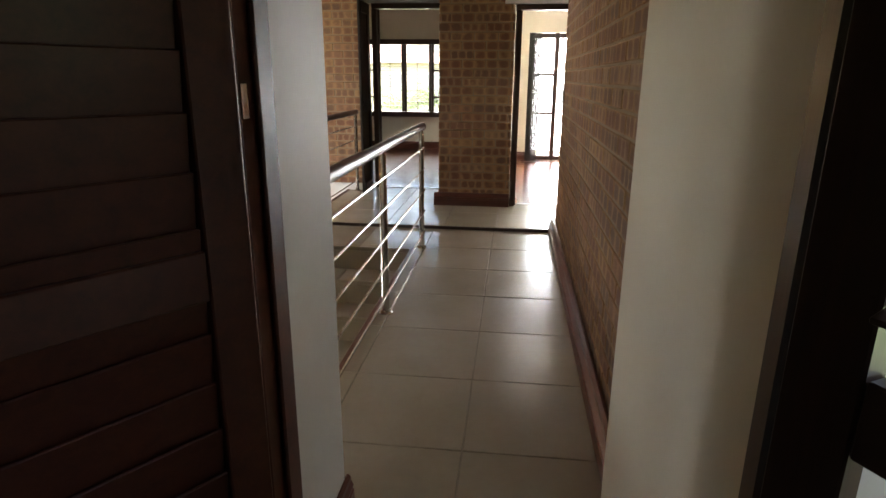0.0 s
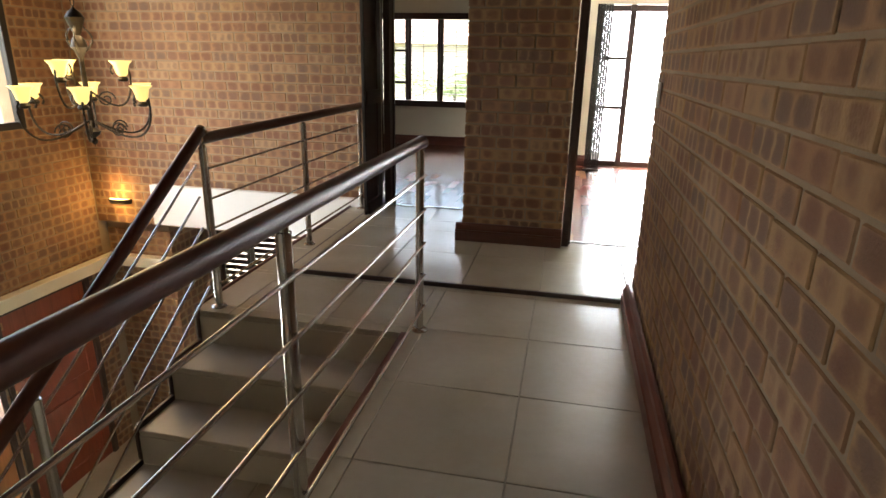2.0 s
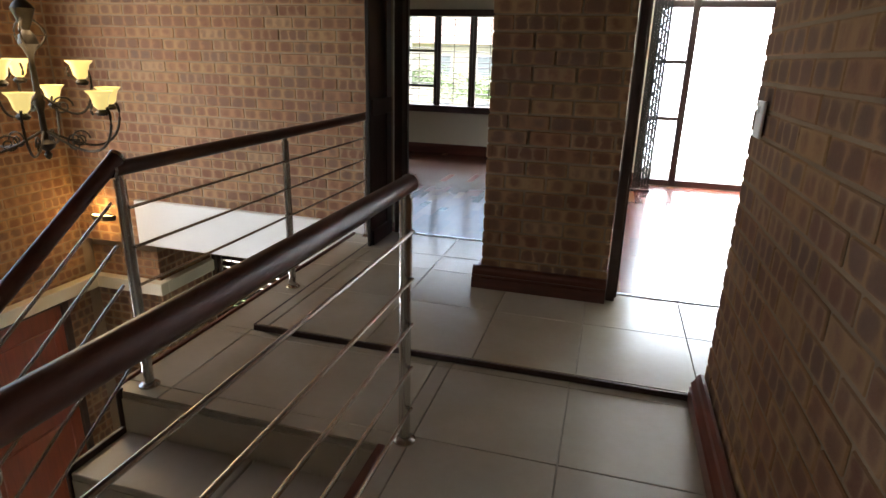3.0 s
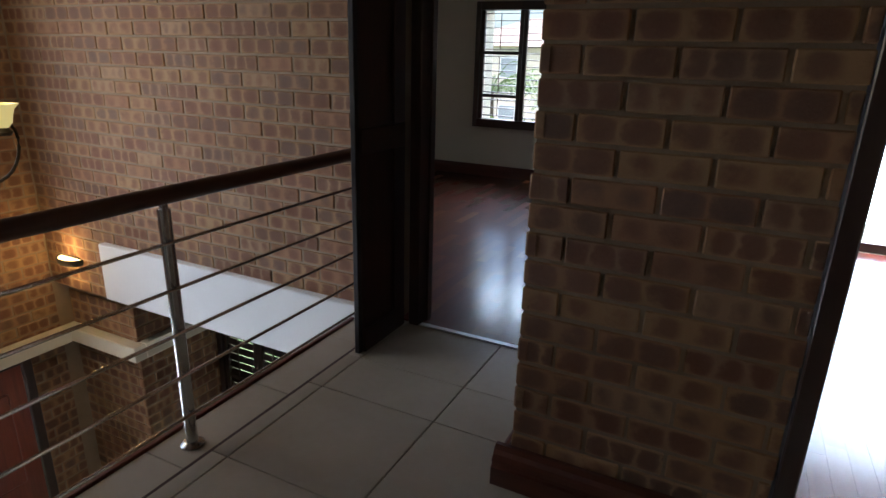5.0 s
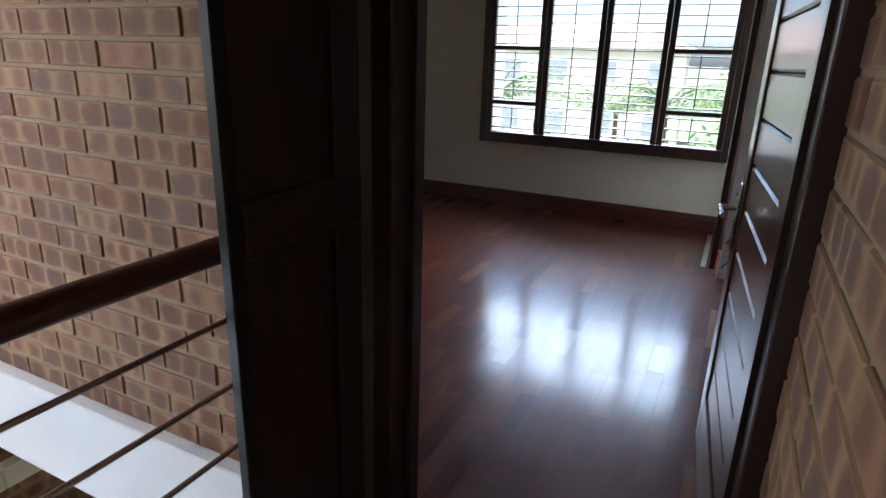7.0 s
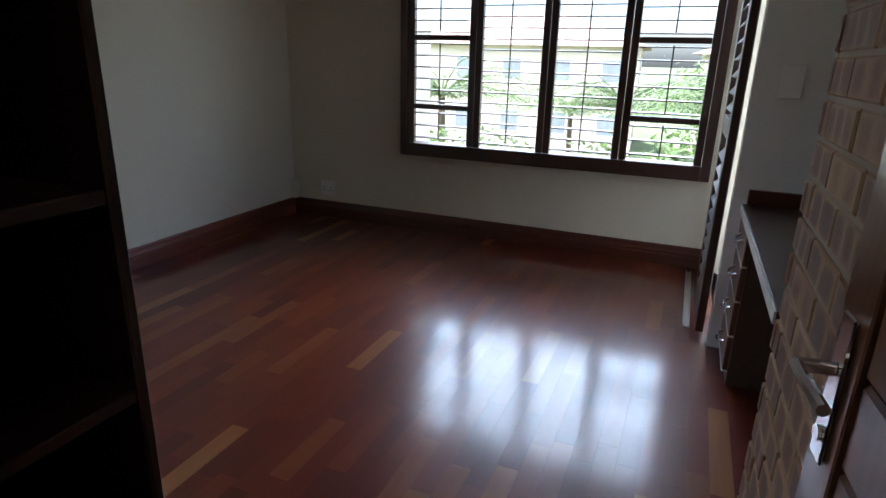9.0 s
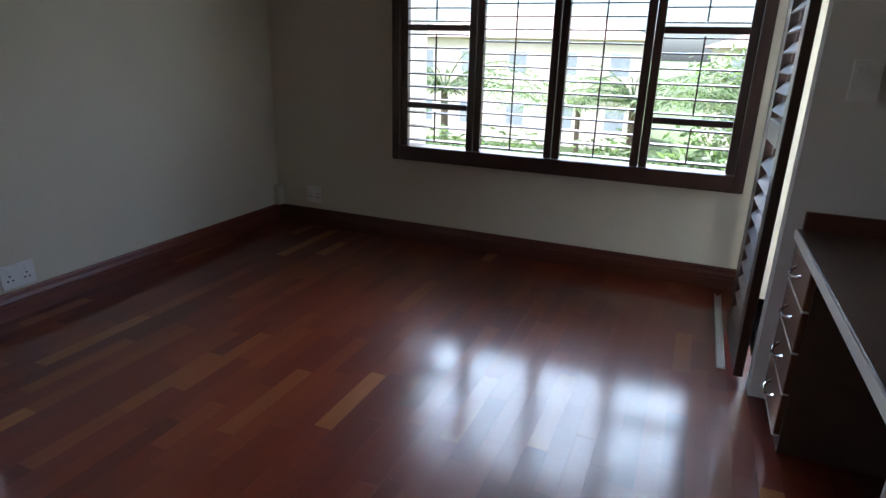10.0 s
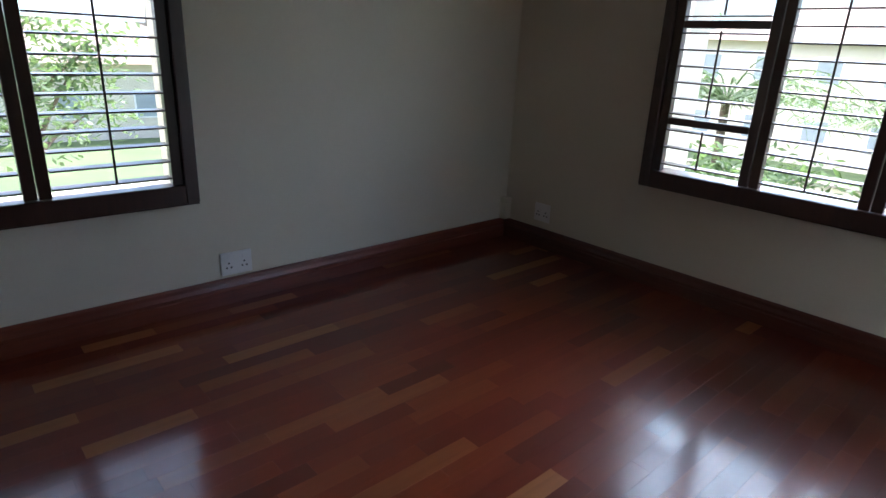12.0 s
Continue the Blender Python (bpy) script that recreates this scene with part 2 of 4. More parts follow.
def box(bm, lo, hi, bev=0.0, m=None):
    lo, hi = Vector(lo), Vector(hi)
    vs = [bm.verts.new((x, y, z)) for x in (lo.x, hi.x) for y in (lo.y, hi.y) for z in (lo.z, hi.z)]
    fs = [bm.faces.new([vs[i] for i in q]) for q in ((0, 1, 3, 2), (4, 6, 7, 5), (0, 4, 5, 1), (2, 3, 7, 6), (0, 2, 6, 4), (1, 5, 7, 3))]
    if bev:
        r = bmesh.ops.bevel(bm, geom=list({e for f in fs for e in f.edges}), offset=bev, segments=1, affect="EDGES", profile=0.5)
        vs = list({v for f in r["faces"] for v in f.verts} | {v for v in vs if v.is_valid})
    if m is not None:
        bmesh.ops.transform(bm, matrix=m, verts=vs)
    return vs


def tube(bm, a, b, r, seg=12, r2=None):
    a, b = Vector(a), Vector(b)
    d = b - a
    m = Matrix.Translation((a + b) / 2) @ d.to_track_quat("Z", "Y").to_matrix().to_4x4()
    bmesh.ops.create_cone(bm, cap_ends=True, segments=seg, radius1=r, radius2=r if r2 is None else r2, depth=d.length, matrix=m)


def sweep(bm, pts, r, seg=8, taper=None):
    pts = [Vector(p) for p in pts]
    rings = []
    up = Vector((0.013, 0.021, 1.0))
    for i, p in enumerate(pts):
        d = (pts[min(i + 1, len(pts) - 1)] - pts[max(i - 1, 0)]).normalized()
        s = d.cross(up)
        s = s.normalized() if s.length > 0.05 else d.cross(Vector((1, 0, 0))).normalized()
        t = s.cross(d)
        rr = r if taper is None else r * taper(i / (len(pts) - 1))
        rings.append([bm.verts.new(p + rr * (math.cos(k * math.tau / seg) * s + math.sin(k * math.tau / seg) * t)) for k in range(seg)])
    for a, b in zip(rings, rings[1:]):
        for k in range(seg):
            bm.faces.new((a[k], a[(k + 1) % seg], b[(k + 1) % seg], b[k]))
    bm.faces.new(rings[0])
    bm.faces.new(rings[-1][::-1])


def lathe(bm, profile, seg=20, m=None, flute=0.0):
    rings = []
    for r, z in profile:
        rings.append([bm.verts.new((r * (1 + flute * math.cos(5 * k * math.tau / seg)) * math.cos(k * math.tau / seg), r * (1 + flute * math.cos(5 * k * math.tau / seg)) * math.sin(k * math.tau / seg), z)) for k in range(seg)])
    for a, b in zip(rings, rings[1:]):
        for k in range(seg):
            bm.faces.new((a[k], a[(k + 1) % seg], b[(k + 1) % seg], b[k]))
    if m is not None:
        bmesh.ops.transform(bm, matrix=m, verts=[v for r in rings for v in r])


def part(name, bm, mat, parent, label="", smooth=False):
    ob = new(name, finish(name, bm, mat, smooth))
    ob.parent = parent
    if label:
        ob["label"] = label
    return ob


def thing(name, at, label, category, group="", kind=""):
    ob = new(name)
    ob.empty_display_size = 0.1
    ob.location = at
    return tagged(ob, label, category, group, kind)


def boxpart(name, lo, hi, mat, parent, bev=0.0, label=""):
    bm = bmesh.new()
    box(bm, lo, hi, bev)
    return part(name, bm, mat, parent, label)


def solid(name, lo, hi, mat, label, category, kind="structure", bev=0.0):
    bm = bmesh.new()
    box(bm, lo, hi, bev)
    return tagged(new(name, finish(name, bm, mat)), label, category, "", kind)


def slab_with_holes(name, lo, hi, axis, holes, mat, label, category="wall"):
    """A wall slab thin along axis (0 or 1), with rectangular openings (a0, a1, z0, z1) along its length."""
    bm = bmesh.new()
    other = 1 - axis
    cuts = sorted({lo[other], hi[other], *[h[0] for h in holes], *[h[1] for h in holes]})
    for a0, a1 in zip(cuts, cuts[1:]):
        zs = sorted((h[2], h[3]) for h in holes if h[0] < a1 - 1e-6 and h[1] > a0 + 1e-6)
        z = lo[2]
        spans = []
        for z0, z1 in zs:
            if z0 > z:
                spans.append((z, z0))
            z = z1
        if z < hi[2]:
            spans.append((z, hi[2]))
        for z0, z1 in spans:
            l, h = [0, 0, z0], [0, 0, z1]
            l[axis], h[axis], l[other], h[other] = lo[axis], hi[axis], a0, a1
            box(bm, l, h)

    return tagged(new(name, finish(name, bm, mat)), label, category, "", "structure")

# ---- structure ----
CH = 3.9          # ceiling of the stair hall and corridor
CR = 2.62         # ceiling of the rooms
GF = -2.99        # ground floor of the hall

solid("floor_slab_corridor", (-0.60, -2.6, -0.22), (0.75, 6.42, -0.012), GROUT, "grey grouted screed under the corridor tiles", "floor")
solid("floor_slab_landing", (-1.80, 5.745, -0.22), (-0.60, 8.21, -0.012), GROUT, "grey grouted screed under the landing tiles", "floor")
solid("floor_slab_platform", (-1.572, 6.425, -0.011), (2.0, 8.236, 0.018), GROUT, "low raised tiled platform before the bedroom doors", "floor")
solid("floor_bedroom", (-4.1, 8.237, -0.2), (0.0, 12.5, 0.016), DARKWOOD, "dark underlay below the strip floor", "floor")
solid("floor_second_room", (0.0, 7.49, -0.2), (3.2, 11.2, 0.016), DARKWOOD, "dark underlay below the strip floor", "floor")
solid("floor_ground", (-4.9, 1.2, GF - 0.2), (-0.5, 9.6, GF), STEP_TILE, "pale tiled ground floor of the stair hall", "floor")
# hall ceiling is out of view; dark wood keeps bounce off the pier
solid("ceiling_hall", (-4.9, -2.7, CH), (2.2, 8.6, CH + 0.15), DOORWOOD, "unseen ceiling over the stair hall, dark timber to cut bounced light", "ceiling")
solid("ceiling_bedroom", (-4.2, 8.36, CR), (0.0, 12.5, CR + 0.12), CEIL, "white bedroom ceiling", "ceiling")
solid("ceiling_second_room", (0.0, 7.62, CR), (3.2, 11.2, CR + 0.12), CEIL, "white ceiling of the second room", "ceiling")

# corridor walls
solid("wall_corridor_plaster", (0.465, 2.03, 0), (0.78, 2.96, CH), PLASTER, "cream plastered wall beside the first doorway", "wall")
wall_c = solid("wall_corridor_brick", (0.542, 2.961, 0), (0.78, 6.43, CH), MORTAR, "flashed face-brick corridor wall with sandy mortar", "wall")
solid("wall_corridor_stub", (-0.66, 2.47, 0), (-0.34, 2.84, CH), WHITE, "white plastered end of wall beside the stair rail", "wall")
slab_with_holes("wall_first_room", (-3.0, 2.335, 0), (-0.34, 2.469, CH), 1, [], PLASTER, "plastered wall of the first room")
solid("wall_first_room_west", (-1.6, -2.7, 0), (-1.45, 2.24, CH), PLASTER, "plastered side wall of the first room", "wall")
# closed wall out of view, added to keep sky light out
slab_with_holes("wall_first_room_south", (-1.45, -2.7, 0), (1.5, -2.55, CH), 1, [], PLASTER, "unseen plastered back wall closing the first room against sky light")
# opening is added to pass light behind the louvred shutter
slab_with_holes("wall_first_room_east", (1.0, -2.54, 0), (1.15, 2.24, CH), 0, [(1.5, 2.1, 0.8, 1.7)], PLASTER, "unseen plastered side wall with an opening added to let light in")
solid("floor_first_room", (-1.6, -2.7, -0.2), (-0.605, 2.7, -0.002), GROUT, "floor of the first room", "floor")
solid("floor_first_room_side", (0.755, -2.7, -0.2), (1.2, 2.25, -0.002), GROUT, "floor edge of the first room", "floor")

# lobby and pillar between the two doors
wall_p = solid("wall_pillar", (-0.605, 7.352, 0.018), (0.118, 8.20, CH), MORTAR, "flashed face-brick pier between two doorways", "wall")
wall_pl = solid("wall_bedroom_brick", (-0.583, 8.36, 0.018), (-0.42, 9.225, CR), MORTAR, "face-brick wall beside the open bedroom door", "wall")
solid("wall_bedroom_brick_core", (-0.42, 8.36, 0.018), (-0.10, 9.75, CR), PLASTER, "plastered back of the brick wall", "wall")
wall_pp = solid("wall_bedroom_pier", (-0.688, 9.227, 0.018), (-0.421, 9.75, CR), MORTAR, "face-brick pier between the bedroom door and the desk", "wall")
solid("wall_pier_back", (-0.575, 8.21, 0.018), (0.11, 8.355, CR), PLASTER, "plastered back of the brick pier", "wall")
solid("wall_above_second_door", (0.02, 7.30, 1.985), (2.1, 7.50, CH), WHITE, "white plaster over the second doorway", "wall")
solid("wall_lobby_north", (1.15, 7.40, 0), (2.1, 7.50, 1.985), PLASTER, "plastered lobby wall beside the second doorway", "wall")
# lobby walls out of view; brown in place of plaster dims the pier
slab_with_holes("wall_lobby_east", (2.0, 6.3, 0), (2.15, 7.40, CH), 0, [], MORTAR, "unseen lobby wall, browned to cut bounced light")
solid("wall_lobby_south", (0.79, 6.28, 0), (2.0, 6.42, CH), MORTAR, "unseen lobby wall, browned to cut bounced light", "wall")
solid("floor_lobby_slab", (0.755, 6.3, -0.22), (2.15, 6.424, -0.012), GROUT, "screed edge of the lobby", "floor")
wall_d = solid("wall_above_bedroom_door", (-1.55, 7.862, 2.125), (-0.59, 8.20, CH), MORTAR, "face-brick panel over the bedroom doorway", "wall")

# stair hall walls
wall_b = solid("wall_hall_north", (-4.62, 8.222, -0.36), (-1.56, 8.36, CH), MORTAR, "flashed face-brick wall of the stair hall", "wall")
wall_bl = solid("wall_hall_north_lower", (-4.62, 8.322, GF), (-3.882, 9.2, -0.361), MORTAR, "lower brick wall with a ledge beside a recess", "wall")
slab_with_holes("wall_hall_recess_north", (-3.88, 9.052, GF), (-0.6, 9.20, -0.201), 1, [(-3.80, -2.2, -2.05, -0.45)], PLASTER, "recessed lower wall with a shuttered window")
solid("wall_hall_lintel", (-1.555, 8.237, -0.36), (-0.6, 8.44, -0.225), PLASTER, "plastered underside of the upper wall", "wall")
wall_w = slab_with_holes("wall_hall_west", (-4.87, 1.2, GF), (-4.632, 8.6, CH), 0, [(5.55, 7.60, 0.66, 2.75), (5.75, 6.85, GF, -0.86), (6.88, 7.95, GF, -0.86)], MORTAR, "face-brick wall of the stair hall with a tall window")
solid("wall_hall_south", (-4.62, 1.2, GF), (-0.6, 1.4, CH), PLASTER, "plastered wall at the foot of the stair hall", "wall")
solid("wall_under_corridor", (-0.612, 1.4, GF), (-0.5, 9.05, -0.225), PLASTER, "plastered wall under the corridor", "wall")
solid("wall_stub_above_stair", (-1.44, 1.4, 0.0), (-0.67, 1.6, CH), PLASTER, "plastered wall over the stair", "wall")
solid("ledge_hall_north", (-3.92, 8.165, -0.335), (-1.60, 8.221, 0.075), WHITE, "white painted concrete beam on the brick wall", "beam", bev=0.006)
solid("ledge_hall_west", (-4.63, 5.4, -0.85), (-4.53, 8.23, -0.73), PLASTER, "cream plaster ledge over the entrance", "ledge", bev=0.006)
solid("ledge_hall_corner", (-4.63, 8.231, -0.85), (-3.80, 8.33, -0.73), PLASTER, "cream plaster ledge in the hall corner", "ledge", bev=0.006)
solid("ledge_hall_recess", (-3.88, 8.331, -0.85), (-3.80, 9.05, -0.73), PLASTER, "cream plaster ledge along the recess", "ledge", bev=0.006)

# bedroom walls
slab_with_holes("wall_bedroom_north", (-4.1, 12.24, 0), (-0.62, 12.49, CR), 1, [(-2.82, -0.86, 0.66, 1.93)], PLASTER, "cream plastered bedroom wall under a wide window")
slab_with_holes("wall_bedroom_west", (-4.15, 8.36, 0), (-3.93, 12.24, CR), 0, [(8.45, 10.08, 0.62, 1.93)], PLASTER, "cream plastered bedroom wall with a window")
solid("wall_bedroom_south", (-3.93, 8.361, 0.018), (-1.60, 8.50, CR), PLASTER, "plastered bedroom wall beside the door", "wall")
slab_with_holes("wall_bedroom_east", (-0.70, 11.13, 0.0), (-0.55, 12.24, CR), 0, [(11.2, 12.18, 0.03, 2.02)], PLASTER, "plastered wall with a shuttered balcony door")
solid("wall_niche_end", (-0.735, 11.04, 0.018), (-0.10, 11.129, CR), WHITE, "white plastered end of wall beside the built-in desk", "wall")
solid("wall_niche_back", (-0.10, 7.51, 0.018), (0.0, 11.2, CR), PLASTER, "plastered wall behind the built-in desk", "wall")
solid("wall_corner_post", (-3.929, 12.18, 0.163), (-3.88, 12.239, 0.31), PLASTER, "short plastered boxing in the room corner", "wall")

# second room
slab_with_holes("wall_second_room_north", (0.0, 11.0, 0), (3.2, 11.2, CR), 1, [(0.36, 2.04, 0.03, 1.98)], PLASTER, "plastered wall with a sliding door")
solid("wall_second_room_east", (3.05, 7.5, 0), (3.2, 11.0, CR), PLASTER, "plastered side wall of the second room", "wall")
solid("wall_second_room_south", (2.1, 7.40, 0), (3.2, 7.5, CR), PLASTER, "plastered wall of the second room", "wall")


def skirting(name, a, b, z, h, out, mat, label="red-brown moulded timber skirting board"):
    """A moulded board along the line a-b, thickness towards out."""
    a, b, o = Vector((*a, z)), Vector((*b, z)), Vector((*out, 0))
    prof = [(0, 0), (0.022, 0), (0.022, h * 0.50), (0.018, h * 0.53), (0.018, h * 0.62), (0.021, h * 0.66), (0.014, h * 0.80), (0.012, h * 0.92), (0.006, h), (0, h)]
    bm = bmesh.new()
    r = [[bm.verts.new(p + o * t + Vector((0, 0, q))) for t, q in prof] for p in (a, b)]
    n = len(prof)
    for k in range(n):
        bm.faces.new((r[0][k], r[0][(k + 1) % n], r[1][(k + 1) % n], r[1][k]))
    bm.faces.new(r[0]), bm.faces.new(r[1][::-1])
    return tagged(new(name, finish(name, bm, mat)), label, "skirting", "", "structure")


skirting("baseboard_corridor", (0.528, 2.963), (0.528, 6.415), 0.001, 0.13, (-2.1, 0), SKIRT)
skirting("baseboard_stub", (-0.66, 2.842), (-0.34, 2.842), 0.001, 0.11, (0, 1), SKIRT_X)
skirting("baseboard_stub_side", (-0.338, 2.50), (-0.338, 2.86), 0.001, 0.11, (1, 0), SKIRT)
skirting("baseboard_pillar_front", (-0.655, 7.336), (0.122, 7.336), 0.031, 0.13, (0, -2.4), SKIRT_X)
skirting("baseboard_pillar_side", (-0.617, 7.339), (-0.617, 8.19), 0.031, 0.13, (-1.7, 0), SKIRT)
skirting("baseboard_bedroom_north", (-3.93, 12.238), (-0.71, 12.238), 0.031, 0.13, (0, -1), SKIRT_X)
skirting("baseboard_bedroom_west", (-3.928, 8.51), (-3.928, 12.21), 0.031, 0.13, (1, 0), SKIRT)
skirting("baseboard_second_room", (0.002, 7.52), (0.002, 10.97), 0.031, 0.13, (1, 0), SKIRT)
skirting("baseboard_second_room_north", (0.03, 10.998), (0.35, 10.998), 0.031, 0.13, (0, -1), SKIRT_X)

# dark nosing round the raised platform and the corridor edge
solid("trim_platform_front", (-1.577, 6.412, 0.0), (0.50, 6.424, 0.027), DARKWOOD_X, "dark edging strip on the platform step", "trim")
solid("trim_platform_side", (-1.584, 6.424, 0.0), (-1.573, 8.205, 0.027), DARKWOOD, "dark edging strip on the platform step", "trim")
solid("trim_stair_edge", (-0.632, 2.845, -0.10), (-0.602, 5.74, 0.012), SKIRT, "red-brown timber edge along the stair opening", "trim", bev=0.004)
solid("trim_landing_edge", (-1.822, 5.80, -0.21), (-1.801, 8.21, 0.010), SKIRT, "red-brown timber edge along the landing", "trim", bev=0.004)
solid("threshold_bedroom", (-1.43, 8.214, 0.030), (-0.645, 8.246, 0.036), ALU, "pale metal threshold strip", "threshold", bev=0.002)
solid("threshold_second_room", (0.17, 7.462, 0.030), (1.14, 7.49, 0.036), ALU, "pale metal threshold strip", "threshold", bev=0.002)


# ---- doors ----


def door_frame(name, x0, x1, y0, y1, head, z0, t, mat, label):
    e = thing(name, ((x0 + x1) / 2, y0, z0), label, "door frame", "", "structure")
    o = e.location
    for nm, lo, hi in (("jamb", (x0 - t, y0, z0), (x0, y1, head)), ("jamb", (x1, y0, z0), (x1 + t, y1, head)), ("head", (x0 - t, y0, head + 0.001), (x1 + t, y1, head + t))):
        boxpart(nm, Vector(lo) - o, Vector(hi) - o, mat, e, 0.004)
    for xs, xe in ((x0, x0 + 0.012), (x1 - 0.012, x1)):
        boxpart("stop", Vector((xs, y0 + (y1 - y0) * 0.55, z0)) - o, Vector((xe, y0 + (y1 - y0) * 0.8, head)) - o, mat, e)
    return e


def plank_door(name, m, w, h, mat, label, boards=12):
    """A ledged leaf of horizontal boards: hinge at the origin, leaf along local x, its face to local -y."""
    e = thing(name, (0, 0, 0), label, "door", "", "structure")
    st = 0.10
    for lo, hi in (((0, 0, 0), (st, 0.042, h)), ((w - st, 0, 0), (w, 0.042, h))):
        boxpart("stile", lo, hi, mat, e, 0.003)
    boxpart("rail", (st + 0.001, 0, 0), (w - st - 0.001, 0.042, 0.20), mat, e, 0.003)
    boxpart("rail", (st + 0.001, 0, h - 0.19), (w - st - 0.001, 0.042, h), mat, e, 0.003)
    bh = (h - 0.39) / boards
    for i in range(boards):
        z = 0.20 + i * bh
        boxpart("board", (st + 0.001, 0.007, z + 0.002), (w - st - 0.001, 0.035, z + bh - 0.002), mat, e, 0.006)
    for y0, s in ((0.0, -1), (0.042, 1)):
        bm = bmesh.new()
        box(bm, (w - 0.075, min(y0 + s * 0.001, y0 + s * 0.008), 0.71), (w - 0.030, max(y0 + s * 0.001, y0 + s * 0.008), 0.93), 0.003)
        plate = part("lock_plate", bm, CHROME, e, "satin chrome lock plate")
        bm = bmesh.new()
        tube(bm, (w - 0.052, y0 + s * 0.009, 0.85), (w - 0.052, y0 + s * 0.055, 0.85), 0.010)
        sweep(bm, [(w - 0.052, y0 + s * 0.055, 0.85), (w - 0.09, y0 + s * 0.058, 0.852), (w - 0.17, y0 + s * 0.052, 0.848)], 0.009)
        part("handle", bm, CHROME, plate, "chrome lever handle", True)
        bm = bmesh.new()
        tube(bm, (w - 0.052, y0 + s * 0.0085, 0.75), (w - 0.052, y0 + s * 0.013, 0.75), 0.012)
        part("keyhole", bm, CHROME, plate)
    e.matrix_world = m
    return e


def louvre_door(name, m, w, h, mat, label, pitch=0.048, tilt=35, chord=0.056):
    e = thing(name, (0, 0, 0), label, "louvred door", "", "structure")
    st = 0.085
    for lo, hi in (((0, 0, 0), (st, 0.036, h)), ((w - st, 0, 0), (w, 0.036, h))):
        boxpart("stile", lo, hi, mat, e, 0.003)
    for z0, z1 in ((0, 0.12), (h * 0.46, h * 0.46 + 0.09), (h - 0.09, h)):
        boxpart("rail", (st + 0.001, 0, z0), (w - st - 0.001, 0.036, z1), mat, e, 0.003)
    bm0 = bmesh.new()
    box(bm0, (st + 0.002, -chord / 2, -0.004), (w - st - 0.002, chord / 2, 0.004), 0.002)
    me = finish("louvre", bm0, mat)
    z = 0.15
    while z < h - 0.11:
        if chord > 0.1 or not h * 0.46 - 0.02 < z < h * 0.46 + 0.11:
            ob = new("louvre", me)
            ob.parent = e
            ob.matrix_basis = pose(0, 0.018, z, tilt)
        z += pitch
    e.matrix_world = m
    return e


door_frame("door_frame_bedroom", -1.43, -0.645, 8.20, 8.355, 2.04, 0.031, 0.055, DARKWOOD, "dark stained timber frame of the bedroom door")
door_frame("door_frame_second_room", 0.175, 1.10, 7.34, 7.46, 1.93, 0.031, 0.05, DARKWOOD, "dark stained timber frame of the second doorway")
plank_door("door_bedroom", pose(-0.608, 8.37, 0.045, 0, 0, 95.0), 0.80, 1.98, DOORWOOD, "varnished horizontal-board bedroom door standing open")

# deep dark lining between the stair rail and the bedroom door frame
lin = thing("door_lining", (-1.52, 8.0, 0.03), "dark timber panelled lining of the deep doorway", "door lining", "", "structure")
boxpart("panel", (-0.024, -0.165, 0), (-0.002, 0.195, 2.06), DARKWOOD, lin)
boxpart("edge_post", (-0.026, -0.195, 0), (0.0, -0.166, 2.06), BLACKSTEEL, lin, 0.003, "dark grey painted front edge")
for z in (0.0, 0.92, 1.94):
    boxpart("rail", (-0.001, -0.165, z), (0.014, 0.195, z + 0.11), DARKWOOD_X, lin, 0.003)
boxpart("stile", (-0.001, 0.10, 0.111), (0.012, 0.195, 0.919), DARKWOOD, lin, 0.003)
boxpart("stile", (-0.001, 0.10, 1.031), (0.012, 0.195, 1.939), DARKWOOD, lin, 0.003)
boxpart("head", (-0.026, -0.195, 2.061), (0.92, 0.19, 2.09), DARKWOOD_X, lin, 0.003)

# first doorway: frame and the louvred door folded back
ff = thing("door_frame_first_room", (-0.34, 2.36, 0), "red-brown timber frame of the first doorway", "door frame", "", "structure")
boxpart("jamb", (-0.07, -0.03, 0), (0.005, 0.11, 2.05), LOUVREWOOD, ff, 0.006)
boxpart("architrave", (0.006, 0.03, 0), (0.018, 0.10, 2.05), LOUVREWOOD, ff, 0.004)
boxpart("strike_plate", (0.006, -0.025, 1.24), (0.009, 0.0, 1.30), CHROME, ff, 0.0, "small chrome strike plate")
louvre_door("door_first_room", pose(-0.347, 2.315, 0.01, 0, 0, 236), 0.90, 2.02, LOUVREWOOD, "dark red-brown louvred door standing open", 0.095, 82, 0.104)
fr = thing("door_frame_first_room_side", (0.465, 2.0, 0), "dark timber frame beside the louvred shutter", "door frame", "", "structure")
boxpart("jamb", (-0.012, -0.02, 0), (0.10, 0.028, 2.05), DARKWOOD, fr, 0.006)
louvre_door("door_shutter_first_room", pose(0.452, 1.97, 0.01, 0, 0, 299), 0.80, 2.02, DARKWOOD, "dark louvred shutter door standing open", 0.095, 20, 0.08)

# ---- windows with timber louvre shutters ----


